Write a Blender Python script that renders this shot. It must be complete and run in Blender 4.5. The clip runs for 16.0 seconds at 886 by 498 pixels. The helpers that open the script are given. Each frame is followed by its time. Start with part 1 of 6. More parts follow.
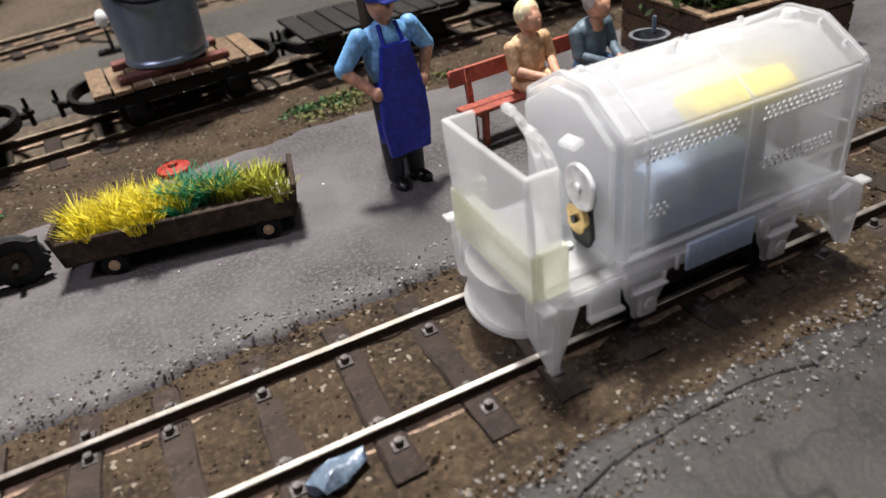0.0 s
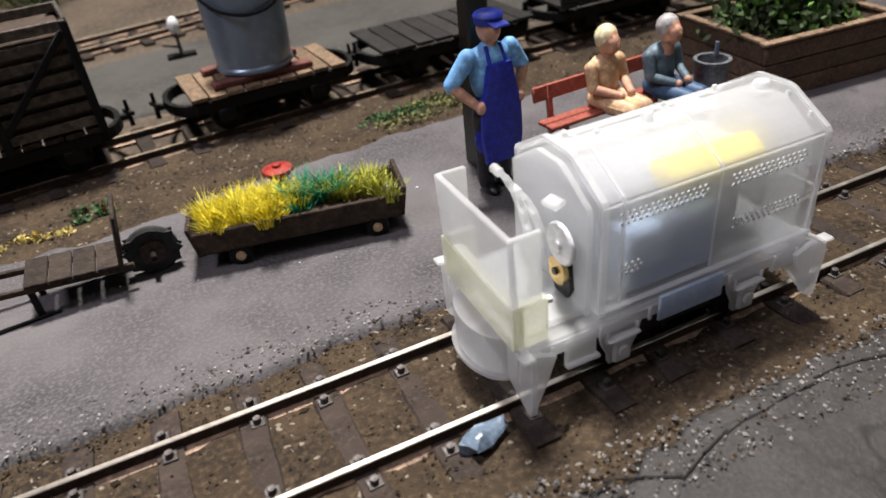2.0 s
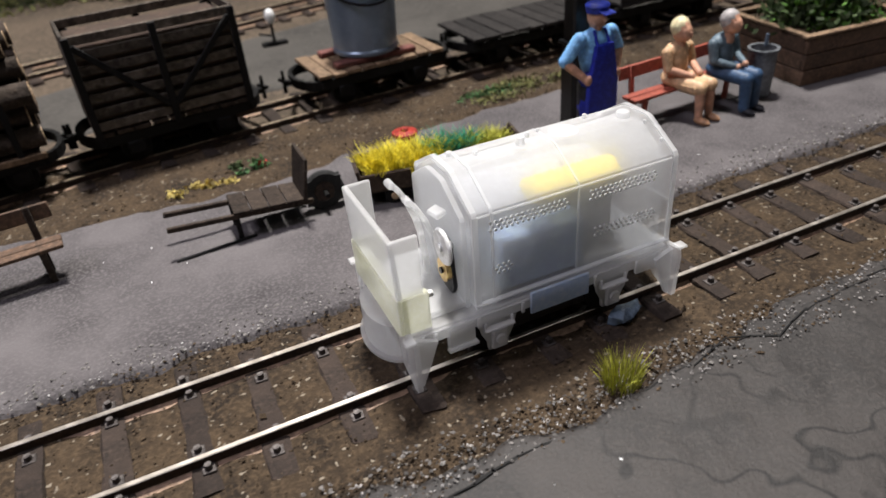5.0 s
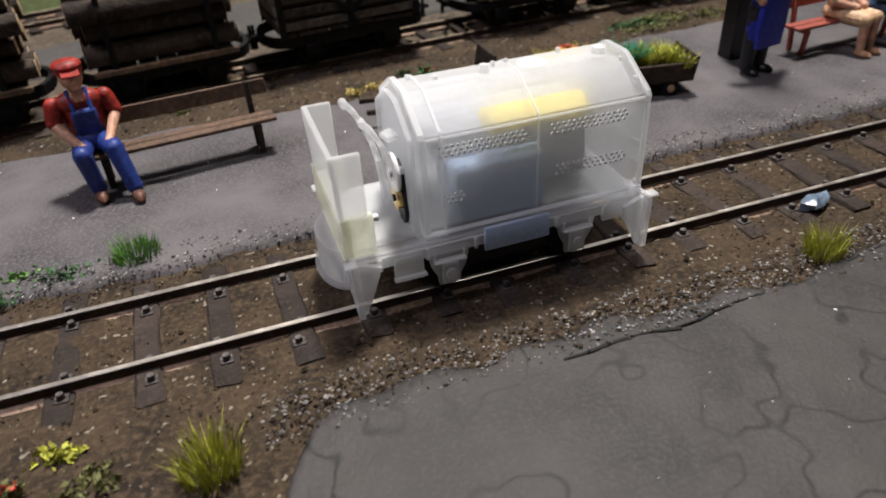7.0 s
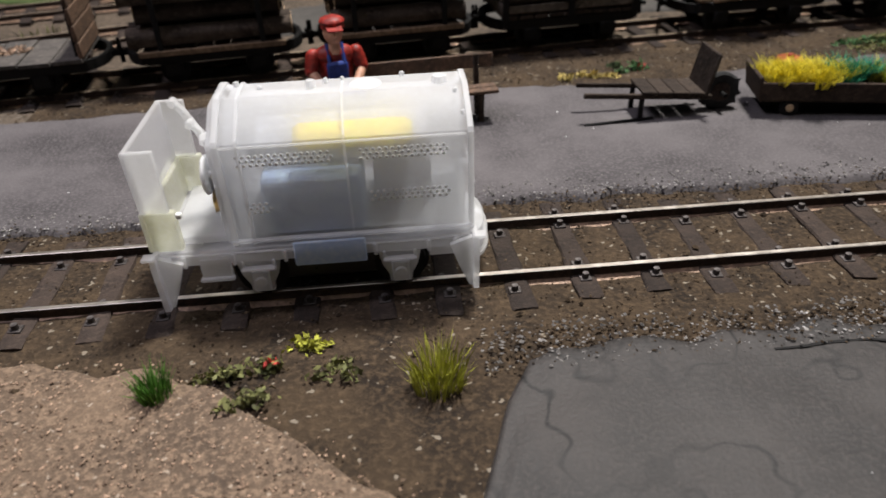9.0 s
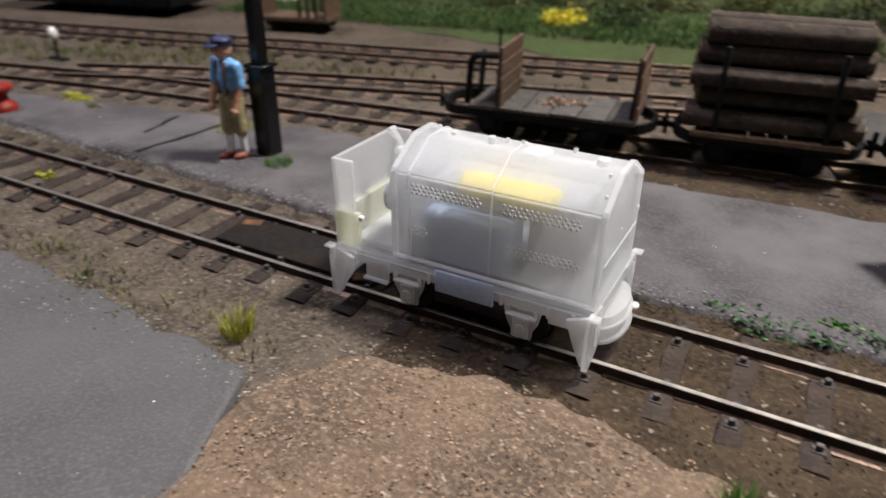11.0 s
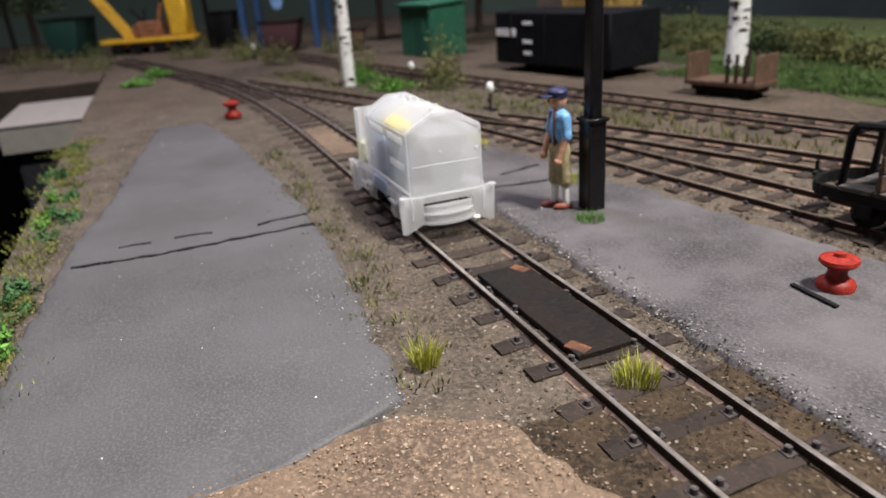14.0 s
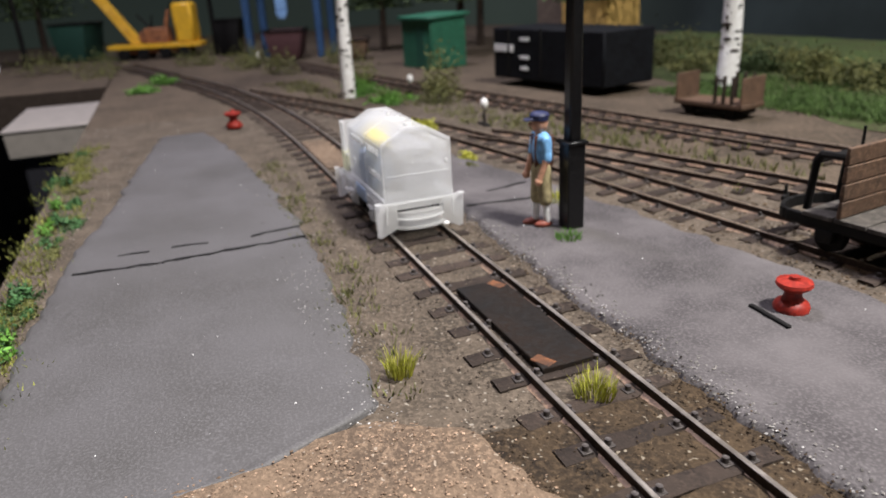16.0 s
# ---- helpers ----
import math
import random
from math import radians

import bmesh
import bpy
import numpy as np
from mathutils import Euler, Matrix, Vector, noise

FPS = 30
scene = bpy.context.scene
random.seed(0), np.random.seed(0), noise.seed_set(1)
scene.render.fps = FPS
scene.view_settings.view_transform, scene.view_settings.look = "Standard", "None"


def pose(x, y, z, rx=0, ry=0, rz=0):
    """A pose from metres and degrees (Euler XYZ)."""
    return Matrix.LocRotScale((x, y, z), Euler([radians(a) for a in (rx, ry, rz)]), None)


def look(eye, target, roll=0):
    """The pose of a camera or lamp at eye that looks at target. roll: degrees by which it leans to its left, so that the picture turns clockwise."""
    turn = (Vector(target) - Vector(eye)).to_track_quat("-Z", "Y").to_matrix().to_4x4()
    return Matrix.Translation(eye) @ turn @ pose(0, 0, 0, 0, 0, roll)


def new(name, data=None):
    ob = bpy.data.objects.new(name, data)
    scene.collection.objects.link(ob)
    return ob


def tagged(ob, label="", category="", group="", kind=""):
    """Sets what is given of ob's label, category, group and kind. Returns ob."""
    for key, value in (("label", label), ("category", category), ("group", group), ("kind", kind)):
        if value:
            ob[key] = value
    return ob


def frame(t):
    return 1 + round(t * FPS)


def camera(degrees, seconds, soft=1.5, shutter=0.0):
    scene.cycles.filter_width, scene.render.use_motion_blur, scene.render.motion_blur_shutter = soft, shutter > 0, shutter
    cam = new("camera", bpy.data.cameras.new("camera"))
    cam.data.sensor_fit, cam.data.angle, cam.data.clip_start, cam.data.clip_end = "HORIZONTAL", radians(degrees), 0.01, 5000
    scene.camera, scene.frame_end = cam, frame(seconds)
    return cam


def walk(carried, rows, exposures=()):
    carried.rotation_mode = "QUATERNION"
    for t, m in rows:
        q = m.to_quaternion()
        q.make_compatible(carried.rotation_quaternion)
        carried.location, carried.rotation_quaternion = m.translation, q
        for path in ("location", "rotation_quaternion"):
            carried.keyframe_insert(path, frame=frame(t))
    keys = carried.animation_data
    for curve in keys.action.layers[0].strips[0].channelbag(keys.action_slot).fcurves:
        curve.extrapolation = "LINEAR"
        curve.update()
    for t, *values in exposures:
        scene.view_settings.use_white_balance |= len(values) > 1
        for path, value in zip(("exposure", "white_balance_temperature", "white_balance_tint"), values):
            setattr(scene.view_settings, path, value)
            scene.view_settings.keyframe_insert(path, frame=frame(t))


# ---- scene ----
CM = 0.01            # plan units are centimetres: a 1:45 model railway with 16.5 mm gauge
cam = camera(65.5, 16.0, soft=1.6, shutter=0.3)
cam.data.dof.use_dof, cam.data.dof.focus_distance, cam.data.dof.aperture_fstop = True, 0.125, 27.0
PATH = [
    (0, (1.819, -7.002, 6.673), (2.412, -5.455, 5.553), -8.2),
    (0.5, (1.551, -6.941, 6.901), (2.15, -5.402, 5.774), -7.8),
    (1, (1.361, -6.986, 7.156), (1.96, -5.444, 6.032), -7.6),
    (1.5, (0.602, -7.067, 7.246), (1.201, -5.52, 6.129), -7.1),
    (2, (-0.431, -7.291, 7.535), (0.179, -5.741, 6.427), -6.4),
    (2.5, (-1.039, -7.858, 7.72), (-0.407, -6.315, 6.617), -6.2),
    (3, (-1.683, -8.461, 7.963), (-1.04, -6.92, 6.864), -6.1),
    (5.5, (-5.813, -9.809, 8.352), (-5.186, -8.259, 7.255), -4.9),
    (6, (-7.137, -10.368, 8.278), (-6.527, -8.813, 7.178), -4.8),
    (6.5, (-8.086, -10.43, 8.026), (-7.52, -8.864, 6.917), -4.5),
    (7, (-8.427, -10.116, 7.365), (-7.933, -8.544, 6.231), -3.7),
    (7.5, (-8.75, -10.384, 6.968), (-8.351, -8.801, 5.813), -3.2),
    (8, (-9.409, -10.574, 7.217), (-9.135, -8.954, 6.075), -2.7),
    (10.5, (-12.94, -11.168, 7.47), (-13.386, -9.524, 6.421), -0.8),
    (11, (-14.449, -10.895, 7.566), (-15.288, -9.347, 6.617), 0.5),
    (11.5, (-13.528, -11.303, 7.211), (-14.653, -9.906, 6.327), -0.5),
    (12, (-12.608, -10.789, 7.338), (-13.946, -9.555, 6.509), -1.1),
    (12.5, (-11.815, -9.621, 7.641), (-13.298, -8.527, 6.864), -1.1),
    (13, (-11.588, -8.771, 7.567), (-13.179, -7.838, 6.793), -2.0),
    (13.5, (-11.413, -7.87, 7.291), (-13.084, -7.061, 6.547), -3.4),
    (14, (-11.997, -6.834, 6.813), (-13.737, -6.179, 6.076), -4.1),
    (14.5, (-12.019, -6.412, 6.739), (-13.793, -5.835, 6.017), -3.7),
    (15, (-11.729, -6.338, 7.083), (-13.498, -5.74, 6.366), -3.5),
    (15.5, (-11.598, -6.589, 7.086), (-13.358, -5.968, 6.365), -3.3),
    (16, (-11.05, -6.586, 7.336), (-12.799, -5.934, 6.618), -3.1),
]

EXPOSURES = [(0, 0.18), (3, 0.11), (5.5, -0.09), (8, -0.27), (10.5, -0.25), (12, 0.04), (16, 0.24)]
walk(cam, [(t, look(Vector(eye) * CM, Vector(target) * CM, roll)) for t, eye, target, roll in PATH], exposures=EXPOSURES)

# ---- light: one lamp over the layout, two added fill lamps, dim room round it ----
world = bpy.data.worlds.new("world")
scene.world = world
world.use_nodes = True
world.node_tree.nodes["Background"].inputs[0].default_value = (0.75, 0.85, 1.0, 1)
world.node_tree.nodes["Background"].inputs[1].default_value = 0.03


def area_lamp(name, eye, target, size, watts, colour, spread=180):
    data = bpy.data.lights.new(name, "AREA")
    data.shape, data.size, data.energy, data.color = "DISK", size, watts, colour
    data.spread = math.radians(spread)
    ob = new(name, data)
    ob.matrix_world = look(eye, target)
    return ob


area_lamp("ceiling_lamp", (0.12, 0.28, 0.95), (-0.1, 0.01, 0), 0.13, 6.8, (1.0, 0.965, 0.935), 100)
# added fills without a known source: near sides first, then the far end
area_lamp("front_fill", (0.25, -0.55, 1.05), (-0.05, 0, 0), 0.25, 1.05, (1.0, 0.96, 0.97))
area_lamp("far_fill", (-0.72, -0.06, 1.05), (-0.68, -0.02, 0), 0.22, 4.6, (1.0, 0.95, 1.12), 130)

# ---- materials ----
MATS = {}


def mat(name, c, c2=None, rough=0.7, metal=0.0, fine=12.0, coarse=1.2, bump=0.35, spec=0.4, speck=None, trans=0.0, sss=0.0, rings=0.0, grainy=1.55):
    """A worn surface: grain and stains of c and c2. fine, coarse: noise per centimetre; speck: colour of small chips."""
    if name in MATS:
        return MATS[name]
    m = bpy.data.materials.new(name)
    m.use_nodes = True
    nt = m.node_tree
    b = nt.nodes["Principled BSDF"]
    c2 = c2 or tuple(v * 0.6 for v in c)
    tc = nt.nodes.new("ShaderNodeTexCoord")

    def noise_tex(scale, detail):
        n = nt.nodes.new("ShaderNodeTexNoise")
        n.inputs["Scale"].default_value, n.inputs["Detail"].default_value = scale * 100, detail
        n.inputs["Roughness"].default_value = 0.65
        nt.links.new(tc.outputs["Object"], n.inputs["Vector"])
        return n

    def ramp(src, a, z):
        r = nt.nodes.new("ShaderNodeMapRange")
        r.inputs[1].default_value, r.inputs[2].default_value = a, z
        nt.links.new(src, r.inputs[0])
        return r.outputs[0]

    def blend(fac, one, two):
        x = nt.nodes.new("ShaderNodeMix")
        x.data_type = "RGBA"
        nt.links.new(fac, x.inputs[0])
        for sock, v in ((x.inputs[6], one), (x.inputs[7], two)):
            if isinstance(v, tuple):
                sock.default_value = (*v, 1)
            else:
                nt.links.new(v, sock)
        return x.outputs[2]

    nf, nc = noise_tex(fine, 4), noise_tex(coarse, 3)
    col = blend(ramp(nc.outputs[0], 0.35, 0.65), c, c2)
    grain = tuple(min(1, v * grainy) for v in c)
    col = blend(ramp(nf.outputs[0], 0.46, 0.7), col, grain)
    if rings:
        nr = noise_tex(rings, 2)
        d = nt.nodes.new("ShaderNodeMath")
        d.operation = "SUBTRACT"
        d.inputs[1].default_value = 0.5
        nt.links.new(nr.outputs[0], d.inputs[0])
        ab = nt.nodes.new("ShaderNodeMath")
        ab.operation = "ABSOLUTE"
        nt.links.new(d.outputs[0], ab.inputs[0])
        line = ramp(ab.outputs[0], 0.02, 0.003)
        soft_ = nt.nodes.new("ShaderNodeMath")
        soft_.operation = "MULTIPLY"
        nt.links.new(line, soft_.inputs[0])
        nt.links.new(ramp(nc.outputs[0], 0.6, 0.42), soft_.inputs[1])
        col = blend(soft_.outputs[0], col, tuple(v * 0.62 for v in c2))
    if speck:
        ns = noise_tex(fine * 0.8, 1)
        col = blend(ramp(ns.outputs[0], 0.69, 0.72), col, speck)
    nt.links.new(col, b.inputs["Base Color"])
    r = nt.nodes.new("ShaderNodeMapRange")
    r.inputs[3].default_value, r.inputs[4].default_value = max(0, rough - 0.12), min(1, rough + 0.12)
    nt.links.new(nf.outputs[0], r.inputs[0])
    nt.links.new(r.outputs[0], b.inputs["Roughness"])
    b.inputs["Metallic"].default_value = metal
    b.inputs["Specular IOR Level"].default_value = spec
    b.inputs["Transmission Weight"].default_value = trans
    if sss:
        b.inputs["Subsurface Weight"].default_value = sss
        b.inputs["Subsurface Radius"].default_value = (0.004, 0.004, 0.004)
        b.inputs["Subsurface Scale"].default_value = 1.0
    if bump:
        bp = nt.nodes.new("ShaderNodeBump")
        bp.inputs["Strength"].default_value, bp.inputs["Distance"].default_value = bump, 0.0006
        nt.links.new(nf.outputs[0], bp.inputs["Height"])
        nt.links.new(bp.outputs[0], b.inputs["Normal"])
    MATS[name] = m
    return m


def vary(m, amount=0.35):
    """Lets each piece of a kind differ a little in brightness."""
    nt = m.node_tree
    b = nt.nodes["Principled BSDF"]
    src = b.inputs["Base Color"].links[0].from_socket
    info = nt.nodes.new("ShaderNodeObjectInfo")
    r = nt.nodes.new("ShaderNodeMapRange")
    r.inputs[3].default_value, r.inputs[4].default_value = 1 - amount, 1 + amount
    h = nt.nodes.new("ShaderNodeHueSaturation")
    nt.links.new(info.outputs["Random"], r.inputs[0])
    nt.links.new(r.outputs[0], h.inputs["Value"])
    nt.links.new(src, h.inputs["Color"])
    nt.links.new(h.outputs[0], b.inputs["Base Color"])
    return m


def vary_island(m, amount=0.35):
    nt = m.node_tree
    b = nt.nodes["Principled BSDF"]
    src = b.inputs["Base Color"].links[0].from_socket
    info = nt.nodes.new("ShaderNodeNewGeometry")
    r = nt.nodes.new("ShaderNodeMapRange")
    r.inputs[3].default_value, r.inputs[4].default_value = 1 - amount, 1 + amount
    h = nt.nodes.new("ShaderNodeHueSaturation")
    nt.links.new(info.outputs["Random Per Island"], r.inputs[0])
    nt.links.new(r.outputs[0], h.inputs["Value"])
    nt.links.new(src, h.inputs["Color"])
    nt.links.new(h.outputs[0], b.inputs["Base Color"])
    return m


DIRT = mat("dirt", (0.055, 0.038, 0.023), (0.02, 0.015, 0.011), 0.95, fine=9, coarse=0.9, bump=0.9, spec=0.15, speck=(0.2, 0.17, 0.13))
FAR_DIRT = mat("far_dirt", (0.09, 0.069, 0.05), (0.05, 0.04, 0.03), 0.95, fine=5, coarse=0.25, bump=0.6, spec=0.15)
DIRT_WEST = mat("grey_brown_earth", (0.098, 0.078, 0.059), (0.048, 0.039, 0.03), 0.95, fine=9, coarse=0.9, bump=0.9, spec=0.15, speck=(0.25, 0.22, 0.18))
SAND = mat("sand", (0.165, 0.117, 0.08), (0.075, 0.055, 0.041), 0.95, fine=11, coarse=0.28, bump=0.9, spec=0.15, speck=(0.32, 0.26, 0.2))
PLAT = mat("platform_concrete", (0.115, 0.105, 0.106), (0.045, 0.041, 0.042), 0.85, fine=15, coarse=0.28, bump=0.35, spec=0.2, grainy=1.15)
PAVE = mat("worn_pavement", (0.04, 0.035, 0.032), (0.014, 0.0127, 0.012), 0.62, fine=14, coarse=0.3, bump=0.3, spec=0.35, rings=0.55, grainy=1.25)
ROADM = mat("road_surface", (0.09, 0.086, 0.087), (0.058, 0.055, 0.052), 0.58, fine=18, coarse=0.16, bump=0.2, spec=0.4, grainy=1.3)
STONE = vary_island(mat("ballast_stone", (0.068, 0.048, 0.03), (0.03, 0.022, 0.015), 0.95, fine=6, bump=0, spec=0.15), 0.6)
GREYSTONE = vary_island(mat("grey_chips", (0.16, 0.15, 0.14), (0.09, 0.085, 0.08), 0.9, fine=6, bump=0, spec=0.2), 0.6)
SANDSTONE = vary_island(mat("sand_grain", (0.31, 0.215, 0.15), (0.18, 0.125, 0.088), 0.95, fine=6, bump=0, spec=0.2), 0.6)
STONE_WEST = vary_island(mat("grey_brown_stone", (0.125, 0.1, 0.078), (0.066, 0.053, 0.042), 0.95, fine=6, bump=0, spec=0.15), 0.6)
SLEEPER = vary(mat("sleeper_wood", (0.038, 0.027, 0.021), (0.018, 0.0135, 0.011), 0.85, fine=10, coarse=2.5, bump=0.6, spec=0.25), 0.3)
RUST = mat("rail_rust", (0.05, 0.032, 0.024), (0.027, 0.02, 0.017), 0.75, fine=10, bump=0.4, spec=0.3)
STEEL = mat("rail_head_steel", (0.78, 0.71, 0.63), (0.55, 0.48, 0.41), 0.36, 0.92, fine=3, coarse=0.5, bump=0.0, grainy=1.05)
# rust of the rail foot, paler by the light its edge catches
FLANGE = mat("rail_foot_lit_rust", (0.23, 0.15, 0.1), (0.11, 0.072, 0.05), 0.55, 0.3, fine=8, bump=0.3)
BOLT = mat("worn_bolt_steel", (0.09, 0.08, 0.076), (0.04, 0.033, 0.03), 0.5, 0.5, fine=10, bump=0.3)
SLATWOOD = vary(mat("grey_slat_wood", (0.085, 0.071, 0.058), (0.035, 0.029, 0.024), 0.85, fine=6, coarse=2.5, bump=0.5, spec=0.2), 0.45)
YARD = mat("yard_grit", (0.068, 0.063, 0.056), (0.042, 0.039, 0.035), 0.9, fine=5, coarse=0.25, bump=0.3, spec=0.2, grainy=1.2)
DULLRAIL = mat("dull_rail_head", (0.22, 0.17, 0.125), (0.12, 0.09, 0.065), 0.5, 0.6, fine=10, bump=0.2)
TURF = mat("meadow_turf", (0.05, 0.075, 0.026), (0.05, 0.048, 0.026), 0.95, fine=4, coarse=0.25, bump=0.6, spec=0.1)
IRON = mat("black_iron", (0.006, 0.0054, 0.0052), (0.003, 0.0032, 0.0032), 0.7, fine=10, bump=0.3, spec=0.22)
BLACKPAINT = mat("black_gloss_paint", (0.005, 0.005, 0.0055), (0.003, 0.003, 0.0035), 0.32, fine=8, bump=0.15, spec=0.4)
DARKWOOD = vary(mat("weathered_dark_wood", (0.045, 0.033, 0.025), (0.02, 0.015, 0.012), 0.85, fine=9, coarse=2, bump=0.6, spec=0.2), 0.3)
PLANK = vary(mat("plank_wood", (0.2, 0.135, 0.085), (0.125, 0.085, 0.055), 0.8, fine=9, coarse=2, bump=0.4, spec=0.2), 0.25)
BENCHWOOD = vary(mat("bench_brown_wood", (0.11, 0.066, 0.042), (0.06, 0.038, 0.026), 0.7, fine=9, coarse=2, bump=0.4, spec=0.3), 0.2)
REDWOOD = vary(mat("red_painted_wood", (0.3, 0.07, 0.045), (0.19, 0.045, 0.03), 0.6, fine=9, coarse=2, bump=0.3, spec=0.35), 0.15)
LOGBARK = vary(mat("log_bark", (0.055, 0.042, 0.033), (0.02, 0.0155, 0.0125), 0.9, fine=6, coarse=1.5, bump=0.9, spec=0.2), 0.3)
LOGEND = mat("cut_wood", (0.42, 0.3, 0.18), (0.3, 0.2, 0.12), 0.8, fine=10, bump=0.3)
ZINC = mat("zinc_sheet", (0.21, 0.27, 0.35), (0.15, 0.19, 0.25), 0.36, 0.45, fine=2, coarse=0.5, bump=0.04, grainy=1.1)
REDPAINT = mat("red_paint", (0.27, 0.022, 0.013), (0.15, 0.013, 0.009), 0.5, fine=8, bump=0.25, spec=0.35)
YELLOWP = mat("yellow_paint", (0.75, 0.42, 0.03), (0.6, 0.33, 0.03), 0.45, fine=6, bump=0.1)
GREENP = mat("green_paint", (0.03, 0.14, 0.085), (0.02, 0.1, 0.06), 0.5, fine=6, bump=0.15)
BLUEP = mat("blue_steel_paint", (0.03, 0.075, 0.17), (0.02, 0.05, 0.12), 0.5, fine=6, bump=0.1)
WHITEP = mat("white_enamel", (0.8, 0.8, 0.78), (0.7, 0.7, 0.68), 0.35, fine=6, bump=0.05)
SKIN = mat("painted_skin", (0.48, 0.26, 0.17), (0.42, 0.22, 0.14), 0.5, fine=6, bump=0.05)
RUBBER = mat("black_rubber", (0.018, 0.018, 0.018), (0.01, 0.01, 0.01), 0.8, fine=8, bump=0.2)
BIRCH = mat("birch_bark", (0.85, 0.84, 0.82), (0.75, 0.73, 0.7), 0.75, fine=3, coarse=1.2, bump=0.4, speck=(0.04, 0.035, 0.03))
CARD = mat("cardboard", (0.27, 0.245, 0.22), (0.23, 0.21, 0.19), 0.8, fine=1, bump=0.02, grainy=1.05)


def leafmat(name, c, c2):
    return vary_island(mat(name, c, c2, 0.7, fine=5, coarse=1, bump=0, spec=0.25, sss=0.0), 0.45)


GRASS_Y = leafmat("straw_grass", (0.36, 0.36, 0.05), (0.24, 0.25, 0.045))
GRASS_G = leafmat("green_grass", (0.1, 0.23, 0.035), (0.06, 0.14, 0.028))
MOSS = leafmat("moss_green", (0.05, 0.12, 0.04), (0.035, 0.08, 0.03))
OLIVE = leafmat("olive_foliage", (0.13, 0.13, 0.045), (0.07, 0.08, 0.03))
DARKLEAF = leafmat("dark_foliage", (0.05, 0.075, 0.028), (0.025, 0.04, 0.015))
FLOWER_Y = leafmat("yellow_flowers", (0.66, 0.56, 0.05), (0.5, 0.43, 0.04))
PALE_Y = leafmat("pale_yellow_weeds", (0.42, 0.33, 0.1), (0.3, 0.25, 0.08))
FLOWER_T = leafmat("teal_foliage", (0.02, 0.2, 0.11), (0.02, 0.13, 0.07))
FLOWER_R = leafmat("red_flowers", (0.5, 0.05, 0.04), (0.35, 0.04, 0.03))
FLOWER_W = leafmat("white_flowers", (0.75, 0.73, 0.68), (0.6, 0.6, 0.55))


def paint(name, c, rough=0.5):
    return mat(name, c, tuple(v * 0.75 for v in c), rough, fine=7, coarse=2, bump=0.1, spec=0.35)


